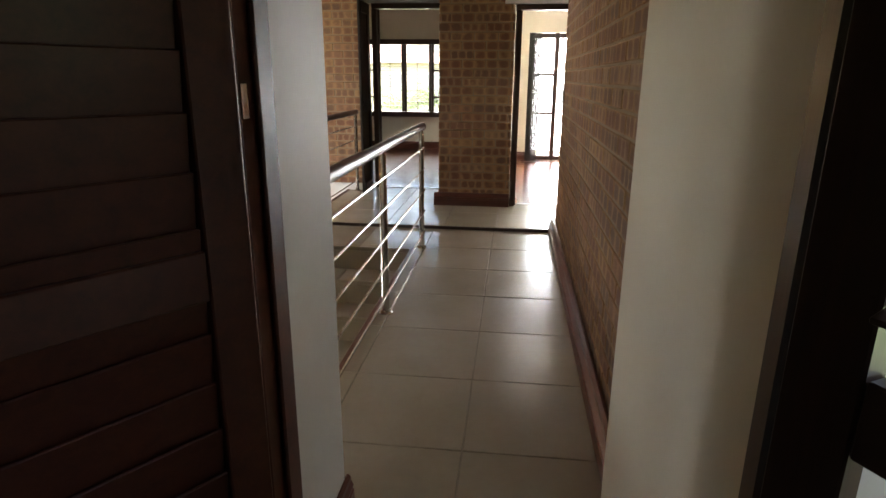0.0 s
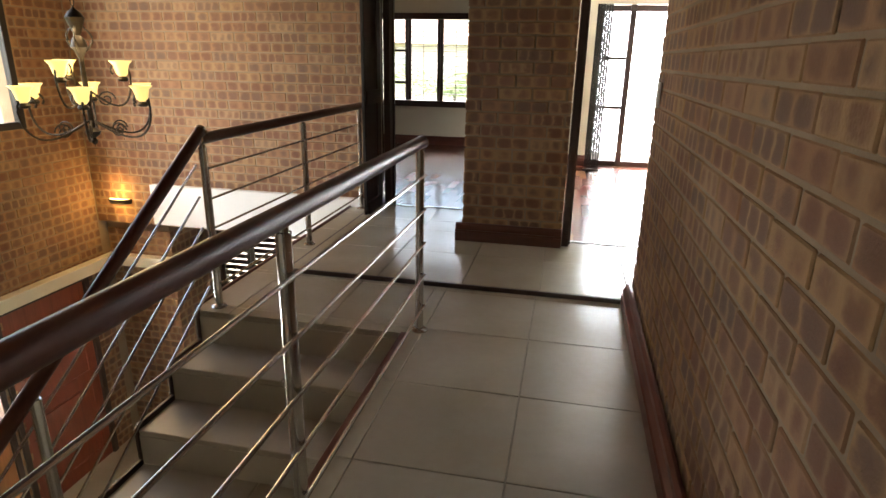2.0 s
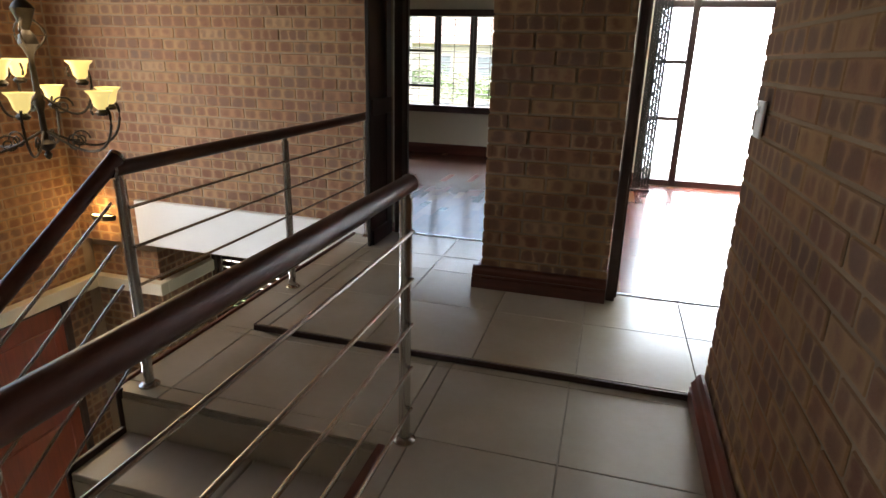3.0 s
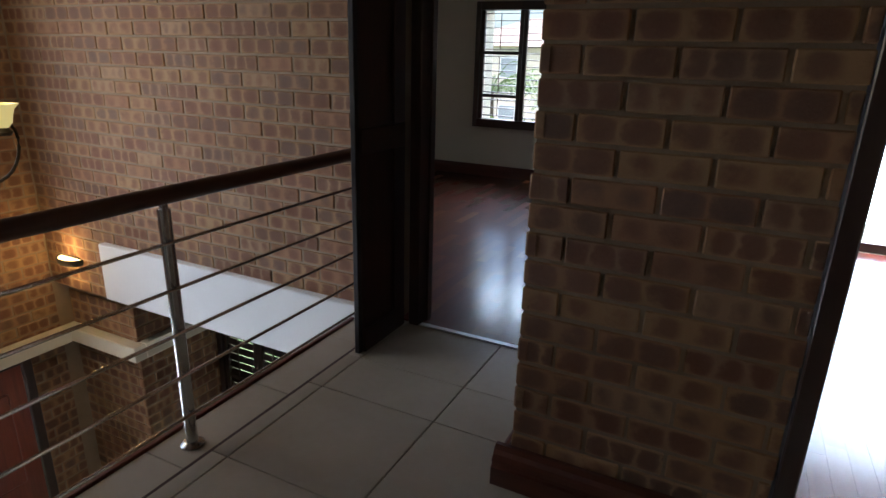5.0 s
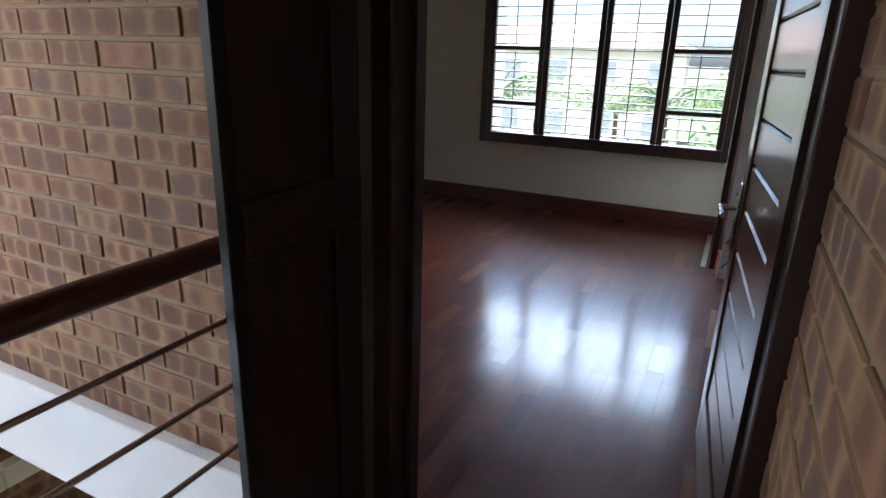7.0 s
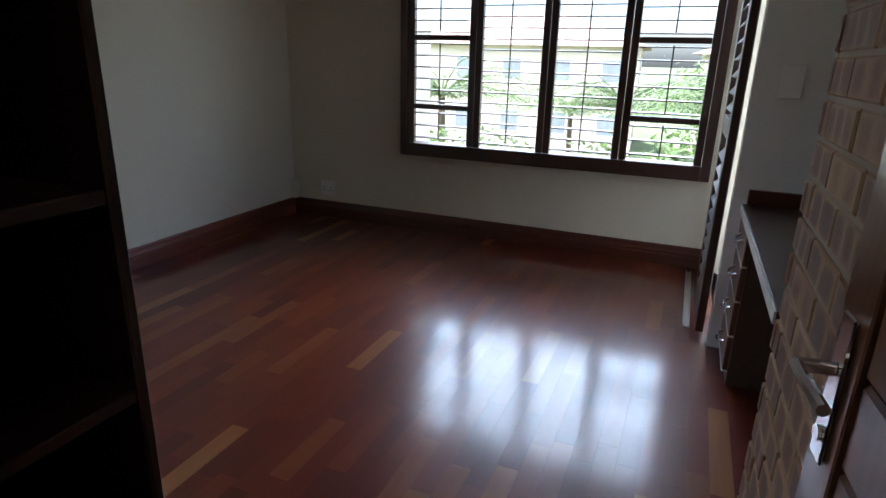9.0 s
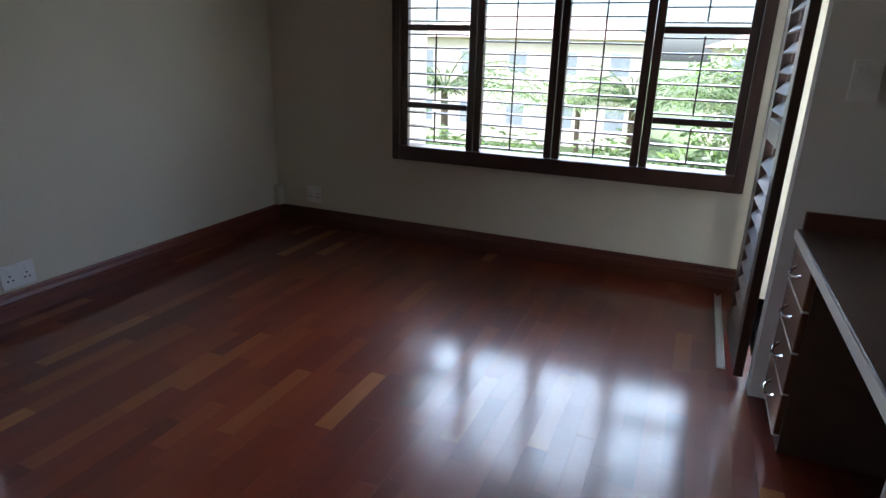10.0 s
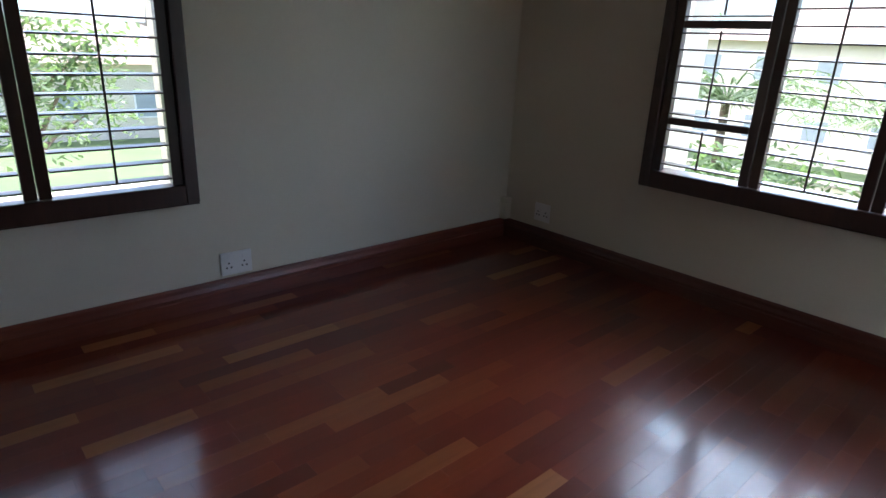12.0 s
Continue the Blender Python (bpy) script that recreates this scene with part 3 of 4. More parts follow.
def shutter_window(name, m, w, h, cols, label, bars=(), rail=0.085, pitch=0.068, depth=0.13, blade_tilt=4):
    """Frame with several shutter panels. Local x along the wall, z up from the frame's foot, room at local -y."""
    e = thing(name, (0, 0, 0), label, "window", "", "structure")
    fr = 0.055
    for lo, hi in (((0, -depth, 0), (fr, 0.02, h)), ((w - fr, -depth, 0), (w, 0.02, h)), ((fr + 0.001, -depth, 0), (w - fr - 0.001, 0.02, rail)), ((fr + 0.001, -depth, h - rail), (w - fr - 0.001, 0.02, h))):
        boxpart("window_frame", lo, hi, DARKWOOD, e, 0.004)
    boxpart("window_sill", (0.0, -depth + 0.01, -0.006), (w, 0.0, -0.001), DARKWOOD_X, e)
    x = fr
    total = sum(cols)
    inner = w - 2 * fr
    for ci, c in enumerate(cols):
        pw = inner * c / total
        x0, x1 = x, x + pw
        st = 0.046
        sh = boxpart("shutter", (x0 + 0.002, -depth + 0.02, rail + 0.002), (x0 + st, -depth + 0.06, h - rail - 0.002), DARKWOOD, e, 0.003)
        boxpart("stile", (x1 - st, -depth + 0.02, rail + 0.002), (x1 - 0.002, -depth + 0.06, h - rail - 0.002), DARKWOOD, sh, 0.003)
        edges = [rail] + (list(bars) if ci in (0, len(cols) - 1) else []) + [h - rail]
        for bz in edges[1:-1]:
            boxpart("transom", (x0 + st + 0.001, -depth + 0.018, bz - 0.017), (x1 - st - 0.001, -depth + 0.062, bz + 0.017), DARKWOOD_X, sh, 0.003)
        bm0 = bmesh.new()
        box(bm0, (x0 + st + 0.002, -0.026, -0.0035), (x1 - st - 0.002, 0.026, 0.0035), 0.002)
        me = finish("louvre", bm0, DARKWOOD_X)
        for a, b in zip(edges, edges[1:]):
            k = max(1, int((b - a) / pitch))
            for i in range(k):
                ob = new("louvre", me)
                ob.parent = sh
                ob.matrix_basis = pose(0, -depth + 0.04, a + (i + 0.5) * (b - a) / k, blade_tilt)
            bm = bmesh.new()
            tube(bm, ((x0 + x1) / 2, -depth - 0.004, a + 0.04), ((x0 + x1) / 2, -depth - 0.004, b - 0.03), 0.005, 6)
            part("tilt_rod", bm, DARKWOOD, sh)
        pane = boxpart("pane", (x0 + 0.004, 0.03, rail * 0.5), (x1 - 0.004, 0.034, h - rail * 0.5), GLASS, e)
        pane.visible_shadow = False
        x = x1
    e.matrix_world = m
    return e


shutter_window("window_bedroom", pose(-2.885, 12.245, 0.62), 2.085, 1.33, (1, 1, 1, 1), "dark timber louvre shutters on a four-panel window", (0.345, 0.805), depth=0.135)
shutter_window("window_bedroom_side", pose(-3.935, 8.42, 0.565, 0, 0, 90), 1.72, 1.38, (1, 1, 1), "dark timber louvre shutters on the side window", (), depth=0.06)


def shutter_panel(name, m, w, h, label, pitch=0.075, tilt=50):
    return louvre_door(name, m, w, h, DARKWOOD, label, pitch, tilt)


shutter_panel("door_balcony_shutter", pose(-0.755, 12.17, 0.06, 0, 0, 270), 0.55, 1.98, "dark louvred shutter on the balcony door")
shutter_panel("door_balcony_shutter_second", pose(-0.80, 11.63, 0.06, 0, 0, 271), 0.51, 1.98, "dark louvred shutter on the balcony door")
track = thing("floor_track", (-0.83, 11.6, 0.031), "worn metal floor track of the sliding shutter", "floor track", "", "structure")
boxpart("rail", (-0.017, -0.38, 0), (0.017, 0.50, 0.006), ALU, track, 0.001)
for x in (-0.016, 0.010):
    boxpart("lip", (x, -0.38, 0.0061), (x + 0.006, 0.50, 0.016), ALU, track, 0.001)

# sliding door and folded lattice gate of the second room
sd = thing("door_sliding", (0.36, 11.05, 0.03), "dark timber-framed glazed sliding door to the balcony", "sliding door", "", "structure")
for x in (0.0, 0.37, 1.61):
    boxpart("stile", (x, -0.03, 0), (x + 0.07, 0.04, 1.95), DARKWOOD, sd, 0.004)
for x, wd, zs in ((0.071, 0.298, (0.0, 0.72, 1.31, 1.87)), (0.441, 1.168, (0.0, 1.87))):
    for z in zs:
        boxpart("rail", (x, -0.025, z), (x + wd, 0.035, z + (0.04 if 0 < z < 1.8 else 0.07)), DARKWOOD_X, sd, 0.003)
    p = boxpart("pane", (x, 0.0, 0.07), (x + wd, 0.004, 1.87), GLASS, sd)
    p.visible_shadow = False
gate = thing("security_gate", (0.33, 10.62, 0.031), "black steel lattice security gate folded to one side", "security gate")
for i in range(6):
    boxpart("upright", (0.03 * i, 0.014 * (i % 2), 0.02), (0.03 * i + 0.026, 0.014 * (i % 2) + 0.014, 1.92), BLACKSTEEL, gate)
for i in range(14):
    z = 0.10 + i * 0.13
    for s in (1, -1):
        bm = bmesh.new()
        box(bm, (-0.075, -0.003, -0.009), (0.095, 0.003, 0.009), 0, pose(0.075, -0.005 - 0.004 * s, z, 0, 38 * s, 0))
        part("lattice_bar", bm, BLACKSTEEL, gate)
boxpart("foot", (-0.01, -0.02, 0), (0.19, 0.03, 0.019), BLACKSTEEL, gate)

# tall hall window and entrance
hw = thing("window_hall", (-4.66, 5.55, 0.66), "tall dark-framed window over the entrance", "window", "", "structure")
for lo, hi in (((-0.03, 0, 0), (0.03, 0.06, 2.09)), ((-0.03, 1.99, 0), (0.03, 2.05, 2.09)), ((-0.03, 0.061, 0), (0.03, 1.989, 0.06)), ((-0.03, 0.061, 2.03), (0.03, 1.989, 2.09)), ((-0.025, 0.70, 0.061), (0.025, 0.75, 2.029))):
    boxpart("window_frame", lo, hi, BLACKSTEEL, hw, 0.003)
for y0, y1 in ((0.061, 0.699), (0.751, 1.989)):
    p = boxpart("pane", (-0.003, y0, 0.061), (0.003, y1, 2.029), GLASS, hw)
    p.visible_shadow = False
ed = thing("door_entrance", (-4.68, 6.88, GF), "red mahogany entrance door with a curved pull handle", "door", "", "structure")
boxpart("leaf", (0, 0.06, 0.01), (0.05, 1.0, 2.08), REDDOOR, ed, 0.004)
for z in (0.18, 1.12):
    boxpart("panel", (0.051, 0.18, z), (0.065, 0.88, z + 0.78), REDDOOR, ed, 0.012)
for lo, hi in (((-0.02, 0, 0), (0.07, 0.055, 2.12)), ((-0.02, 1.005, 0), (0.07, 1.07, 2.12)), ((-0.02, 0.056, 2.085), (0.07, 1.004, 2.12))):
    boxpart("door_frame", lo, hi, DARKWOOD, ed, 0.004)
bm = bmesh.new()
sweep(bm, [(0.07 + 0.07 * math.sin(a), 0.12, 1.0 + 0.22 * math.cos(a)) for a in [i * math.pi / 12 for i in range(13)]], 0.011)
part("handle", bm, CHROME, ed, "curved chrome pull handle", True)
sl = thing("window_entrance_side", (-4.68, 5.75, GF), "sidelight window over an orange timber panel", "window", "", "structure")
boxpart("panel", (0, 0.06, 0.06), (0.05, 1.04, 1.10), ORANGEWOOD, sl, 0.006)
for lo, hi in (((-0.02, 0, 0), (0.06, 0.059, 2.12)), ((-0.02, 1.041, 0), (0.06, 1.10, 2.12)), ((-0.02, 0.06, 1.101), (0.06, 1.04, 1.16)), ((-0.02, 0.06, 2.06), (0.06, 1.04, 2.12)), ((-0.015, 0.38, 1.161), (0.05, 0.42, 2.059)), ((-0.015, 0.70, 1.161), (0.05, 0.74, 2.059))):
    boxpart("window_frame", lo, hi, DARKWOOD, sl, 0.003)
p = boxpart("pane", (0.0, 0.06, 1.161), (0.004, 1.04, 2.059), GLASS, sl)
p.visible_shadow = False
lws = shutter_window("window_hall_lower", pose(-3.83, 9.06, -2.07), 1.66, 1.63, (1, 1, 1, 1), "dark louvre shutters on the lower hall window", (0.75,), depth=0.06, blade_tilt=62)

# ---- stairs ----
STAIR_TOP, RISE, GOING = 5.742, 0.187, 0.275
SX0, SX1 = -1.78, -0.634


def flight(name, x0, x1, y_top, z_top, n, sgn, label):
    e = thing(name, ((x0 + x1) / 2, y_top, z_top), label, "staircase", "", "structure")
    o = e.location
    for k in range(1, n + 1):
        ya, yb = y_top + sgn * GOING * (k - 1), y_top + sgn * GOING * k
        z = z_top - RISE * k
        lo, hi = min(ya, yb), max(ya, yb)
        half = (x0 + x1) / 2 + 0.05
        for xa, xb in ((x0 + 0.02, half - 0.003), (half + 0.003, x1 - 0.002)):
            boxpart("tread", Vector((xa, lo - (0.006 if sgn < 0 else 0), z - 0.03)) - o, Vector((xb, hi + (0.006 if sgn > 0 else 0), z)) - o, STEP_TILE, e, 0.004)
        boxpart("riser", Vector((x0 + 0.02, ya - 0.006, z + 0.001)) - o, Vector((x1 - 0.002, ya + 0.006, z + RISE - 0.031)) - o, STEP_TILE, e)
        boxpart("skirting", Vector((x0, lo, z - 0.16)) - o, Vector((x0 + 0.018, hi, z + 0.025)) - o, DARKWOOD, e, 0.003)
        boxpart("skirting", Vector((x0, ya - 0.014, z + 0.026)) - o, Vector((x0 + 0.018, ya + 0.014, z + RISE + 0.012)) - o, DARKWOOD, e, 0.003)
    bm = bmesh.new()
    y_end = y_top + sgn * GOING * n
    zt = z_top - 0.19
    vs = [bm.verts.new(Vector(p) - o) for x in (x0 + 0.022, x1 - 0.004) for p in ((x, y_top, zt), (x, y_end, zt - RISE * n), (x, y_end, zt - RISE * n - 0.16), (x, y_top, zt - 0.16))]
    for q in ((0, 1, 2, 3), (7, 6, 5, 4), (0, 4, 5, 1), (1, 5, 6, 2), (2, 6, 7, 3), (3, 7, 4, 0)):
        bm.faces.new([vs[i] for i in q])
    part("soffit", bm, PLASTER, e, "plastered underside")
    return e


flight("stair_upper", SX0, SX1, STAIR_TOP, 0.0, 8, -1, "tiled stair flight with dark timber step edging")
LZ = -RISE * 8
solid("stair_landing", (-3.10, 2.1, LZ - 0.2), (SX1, STAIR_TOP - GOING * 8 - 0.004, LZ), STEP_TILE, "pale tiled half landing of the stair", "landing")
flight("stair_lower", -3.10, -1.92, STAIR_TOP - GOING * 8, LZ, 8, 1, "tiled lower stair flight with dark timber edging")
solid("stair_landing_support", (-3.05, 2.15, GF), (-1.0, 2.3, LZ - 0.2), PLASTER, "plastered support under the half landing", "wall")


# ---- railings ----


def railing(name, pts, posts, wood, label, rods=5, foot=True, h=0.95):
    """pts: the two ends of the rail's base line; posts: places (0..1) of the uprights; rods run between them."""
    a, b = Vector(pts[0]), Vector(pts[1])
    e = thing(name, a, label, "railing")
    d = b - a
    up = Vector((0, 0, 1))
    for t in posts:
        p = d * t
        bm = bmesh.new()
        tube(bm, p + up * 0.004, p + up * (h - 0.04), 0.021, 14)
        post = part("post", bm, STEEL, e, "", True)
        if foot:
            bm = bmesh.new()
            lathe(bm, [(0.0, 0.0), (0.042, 0.0), (0.042, 0.006), (0.030, 0.016), (0.0215, 0.018)], 16, Matrix.Translation(p))
            part("foot_collar", bm, STEEL, post, "", True)
        bm = bmesh.new()
        tube(bm, p + up * (h - 0.045), p + up * (h - 0.015), 0.014, 10)
        part("bracket", bm, STEEL, post, "", True)
    bm = bmesh.new()
    ext = d.normalized() * 0.03
    tube(bm, -ext + up * h, d + ext + up * h, 0.029, 16)
    hr = part("handrail", bm, wood, e, "", True)
    for s, p in ((-1, Vector()), (1, d)):
        bm = bmesh.new()
        tube(bm, p + s * ext + up * h, p + s * ext * 1.5 + up * h, 0.031, 16)
        part("end_cap", bm, STEEL, hr, "stainless end cap", True)
    side = Vector((d.y, -d.x, 0)).normalized() * 0.026
    for i in range(rods):
        z = 0.14 + i * (h - 0.24) / (rods - 1) * 0.93
        bm = bmesh.new()
        tube(bm, side + up * z, d + side + up * z, 0.0065, 8)
        part("rod", bm, STEEL, e, "", True)
    return e


railing("railing_corridor", ((-0.552, 3.14, 0), (-0.552, 5.80, 0)), (0.0, 0.485, 1.0), RAILWOOD, "stainless railing with dark wooden handrail along the stair")
railing("railing_landing", ((-1.69, 5.82, 0), (-1.69, 8.13, 0)), (0.0, 0.51, 1.0), RAILWOOD, "stainless railing with dark wooden handrail on the landing", h=0.915)
sl_ = RISE / GOING
railing("railing_stair", ((-1.69, 5.79, -0.015), (-1.69, 3.62, -0.015 - 2.17 * sl_)), (0.52, 1.0), RAILWOOD, "sloping stainless stair railing with dark wooden handrail", foot=False)
railing("railing_stair_lower", ((-3.04, 3.60, LZ), (-3.04, 5.70, GF + 0.09)), (0.0, 0.5, 1.0), RAILWOOD, "sloping stainless railing of the lower flight", foot=False)

# ---- stair hall things ----


def chandelier(c, z_tip):
    e = thing("chandelier", (c[0], c[1], z_tip), "wrought-iron chandelier with two tiers of lit frosted glass shades", "chandelier")
    bm = bmesh.new()
    lathe(bm, [(0.0, 0.0), (0.018, 0.015), (0.024, 0.035), (0.012, 0.055), (0.045, 0.08), (0.055, 0.105), (0.02, 0.13), (0.018, 0.30), (0.035, 0.36), (0.02, 0.40), (0.016, 0.62), (0.04, 0.68), (0.055, 0.70), (0.045, 0.75), (0.02, 0.78), (0.05, 0.86), (0.065, 0.90), (0.045, 0.93), (0.012, 0.96), (0.0, 0.98)], 16)
    part("stem", bm, IRON, e, "", True)
    bm = bmesh.new()
    for i in range(int((CH - z_tip - 1.0) / 0.055)):
        z = 0.985 + 0.055 * i + 0.02
        ring = []
        for k in range(9):
            a = k * math.tau / 8
            off = (0.016 * math.cos(a), 0.0) if i % 2 else (0.0, 0.016 * math.cos(a))
            ring.append((off[0], off[1], z + 0.032 * math.sin(a)))
        sweep(bm, ring, 0.004, 5)
    part("chain", bm, IRON, e)
    bm = bmesh.new()
    lathe(bm, [(0.0, CH - z_tip - 0.06), (0.03, CH - z_tip - 0.05), (0.07, CH - z_tip - 0.01), (0.07, CH - z_tip - 0.001)], 16)
    part("canopy", bm, IRON, e, "", True)
    for tier, n, rad, zc, z0, turn in ((0, 6, 0.42, 0.33, 0.18, 8), (1, 3, 0.25, 0.50, 0.40, 38)):
        for i in range(n):
            a = radians(turn + 360 * i / n)
            d = Vector((math.cos(a), math.sin(a), 0))
            bm = bmesh.new()
            pts = []
            for k in range(15):
                t = k / 14
                r = 0.02 + (rad + 0.05 - 0.02) * math.sin(t * math.pi * 0.5)
                z = z0 + 0.10 * t - 0.16 * math.sin(t * math.pi)
                pts.append(d * r + Vector((0, 0, z)))
            for k in range(1, 12):
                b2 = -0.3 + k * 0.36
                rr = 0.085 - 0.005 * k
                pts.append(d * (rad - 0.035 + rr * math.cos(b2)) + Vector((0, 0, z0 + 0.13 + rr * math.sin(b2))))
            sweep(bm, pts, 0.008, 6)
            arm = part("arm", bm, IRON, e, "", True)
            bm = bmesh.new()
            sp = []
            for k in range(26):
                b2 = k * 0.42
                rr = 0.062 * (1 - k / 29)
                sp.append(d * (rad * 0.48 + rr * math.cos(b2)) + Vector((0, 0, z0 - 0.065 + rr * math.sin(b2))))
            sweep(bm, sp, 0.006, 5)
            part("scroll", bm, IRON, arm, "", True)
            bm = bmesh.new()
            m = Matrix.Translation(d * rad + Vector((0, 0, zc - 0.03)))
            lathe(bm, [(0.0, -0.01), (0.03, -0.005), (0.04, 0.01), (0.022, 0.03), (0.0, 0.03)], 12, m)
            part("cup", bm, IRON, arm, "", True)
            bm = bmesh.new()
            m = Matrix.Translation(d * rad + Vector((0, 0, zc)))
            lathe(bm, [(0.022, 0.0), (0.040, 0.022), (0.046, 0.055), (0.055, 0.085), (0.078, 0.112), (0.074, 0.112), (0.050, 0.084), (0.041, 0.055), (0.035, 0.024), (0.018, 0.004)], 20, m, 0.06)
            part("shade", bm, LAMPGLASS, arm, "lit frosted tulip glass shade", True)
    for i in range(3):
        a = radians(60 + 120 * i)
        d = Vector((math.cos(a), math.sin(a), 0))
        bm = bmesh.new()
        sweep(bm, [d * (0.02 + 0.075 * math.sin(k * 0.35)) + Vector((0, 0, 0.66 + 0.022 * k)) for k in range(11)], 0.007, 6)
        part("crown_scroll", bm, IRON, e, "", True)
    return e


CHX, CHY = -3.38, 6.98
chandelier((CHX, CHY), 0.65)
bulb("chandelier_bulbs_low", (CHX, CHY, 1.22), 3.0, 0.30)
bulb("chandelier_bulbs_high", (CHX, CHY, 1.52), 3.4, 0.20)

sc = thing("wall_sconce", (-4.29, 8.205, -0.12), "small half-bowl wall lamp glowing up and down", "wall lamp")
bm = bmesh.new()
box(bm, (-0.07, -0.012, -0.03), (0.07, 0.004, 0.03), 0.003)
part("back_plate", bm, IRON, sc)
bm = bmesh.new()
ring = []
for r, z in ((0.13, 0.03), (0.135, 0.015), (0.12, -0.02), (0.06, -0.035)):
    ring.append([bm.verts.new((r * math.cos(math.pi + k * math.pi / 12), -0.013 + 0.62 * r * math.sin(math.pi + k * math.pi / 12), z)) for k in range(13)])
for a, b in zip(ring, ring[1:]):
    for k in range(12):
        bm.faces.new((a[k], a[k + 1], b[k + 1], b[k]))
part("bowl", bm, IRON, sc, "dark metal half bowl", True)
bm = bmesh.new()
vs = [bm.verts.new((0.118 * math.cos(math.pi + k * math.pi / 12), -0.014 + 0.07 * math.sin(math.pi + k * math.pi / 12), 0.024)) for k in range(13)]
vs2 = [bm.verts.new((v.co.x, v.co.y, 0.018)) for v in vs]
bm.faces.new(vs), bm.faces.new(vs2[::-1])
for k in range(12):
    bm.faces.new((vs[k], vs[k + 1], vs2[k + 1], vs2[k]))
part("diffuser", bm, SCONCEGLOW, sc, "warm glowing glass diffuser")
bulb("sconce_bulb_up", (-4.29, 8.10, -0.02), 0.75, 0.04, (1.0, 0.60, 0.2))
bulb("sconce_bulb_down", (-4.29, 8.10, -0.20), 0.45, 0.03, (1.0, 0.60, 0.2))


def plate(name, m, w, h, label, category, holes=0, rockers=1):
    e = thing(name, (0, 0, 0), label, category)
    boxpart("cover_plate", (-w / 2, -0.010, -h / 2), (w / 2, 0.001, h / 2), PLASTIC, e, 0.003)
    for i in range(rockers):
        x = -w / 2 + w * (i + 0.5) / rockers
        boxpart("rocker", (x - 0.009, -0.0145, h * 0.16), (x + 0.009, -0.0101, h * 0.36), PLASTIC, e, 0.002)
    for i in range(holes):
        x = -w / 4 + w / 2 * i
        for dx, dz in ((-0.011, -0.018), (0.011, -0.018), (0.0, 0.004)):
            bm = bmesh.new()
            tube(bm, (x + dx, -0.0101, dz), (x + dx, -0.0118, dz), 0.0048, 8)
            part("pin_hole", bm, DARKHOLE, e)
    e.matrix_world = m
    return e


plate("wall_socket", pose(-3.60, 12.238, 0.268), 0.125, 0.12, "white double power socket above the skirting", "socket", 2, 2)
plate("wall_socket", pose(-3.928, 10.30, 0.232, 0, 0, 90), 0.155, 0.115, "white double power socket above the skirting", "socket", 2, 2)
plate("light_switch", pose(0.528, 6.27, 1.17, 0, 0, 270), 0.085, 0.12, "white light switch on the brick wall", "switch", 0, 1)
plate("wall_switch", pose(-0.60, 11.038, 1.23), 0.085, 0.13, "grey-white switch plate over the desk", "switch", 0, 2)

# ---- bedroom furniture ----
desk = thing("drawer_unit", (-0.69, 10.86, 0.031), "brown built-in drawer unit with four drawers", "drawer unit")
boxpart("carcass", (0.022, -0.175, 0.0), (0.58, 0.172, 0.655), COUNTER, desk)
zs = (0.06, 0.215, 0.365, 0.51, 0.652)
for z0, z1 in zip(zs, zs[1:]):
    dr = boxpart("drawer", (0.0, -0.172, z0 + 0.004), (0.021, 0.170, z1 - 0.004), DOORWOOD, desk, 0.003)
    bm = bmesh.new()
    zc = (z0 + z1) / 2 + 0.01
    sweep(bm, [(-0.026 * math.sin(a), 0.055 * math.cos(a), zc - 0.018 * math.sin(a)) for a in [i * math.pi / 10 for i in range(11)]], 0.0055)
    part("handle", bm, CHROME, dr, "arched chrome pull", True)
    boxpart("edge_strip", (-0.002, -0.171, z0 - 0.002), (0.019, 0.169, z0 + 0.0035), EDGE, dr, 0.0, "pale edging strip")
boxpart("plinth", (0.03, -0.17, 0.0), (0.0301 + 0.02, 0.17, 0.058), DARKWOOD, desk)
top = thing("desk_top", (-0.70, 10.40, 0.688), "long dark laminate desk top with a pale front edge", "desk top")
boxpart("board", (0.006, -0.632, 0.0), (0.598, 0.638, 0.034), COUNTER, top, 0.002)
boxpart("edging", (0.0, -0.632, 0.001), (0.0055, 0.638, 0.033), EDGE, top, 0.0, "pale edging strip")
boxpart("upstand", (0.578, -0.632, 0.0345), (0.598, 0.638, 0.10), SKIRT, top, 0.003)
boxpart("upstand", (0.02, 0.618, 0.0345), (0.577, 0.638, 0.10), SKIRT_X, top, 0.003)
boxpart("end_support", (0.02, -0.632, -0.656), (0.59, -0.604, -0.001), COUNTER, top)
boxpart("knee_panel", (0.55, -0.603, -0.656), (0.58, 0.28, -0.001), DARKWOOD, top)

ward = thing("wardrobe", (-1.73, 8.68, 0.031), "dark timber wardrobe end with open display shelves", "wardrobe")
boxpart("back_side", (-1.9, -0.175, 0.08), (0.10, -0.155, 2.2), DARKWOOD, ward)
boxpart("front_side", (-1.9, 0.14, 0.08), (0.04, 0.16, 2.2), DARKWOOD, ward, 0.004)
boxpart("divider", (-0.32, -0.154, 0.08), (-0.30, 0.139, 2.2), DARKWOOD, ward)
boxpart("corner_post", (0.055, -0.154, 0.08), (0.10, -0.11, 2.2), DARKWOOD, ward, 0.003)
boxpart("plinth", (-1.9, -0.15, 0.0), (-0.02, 0.12, 0.079), DARKWOOD_X, ward)
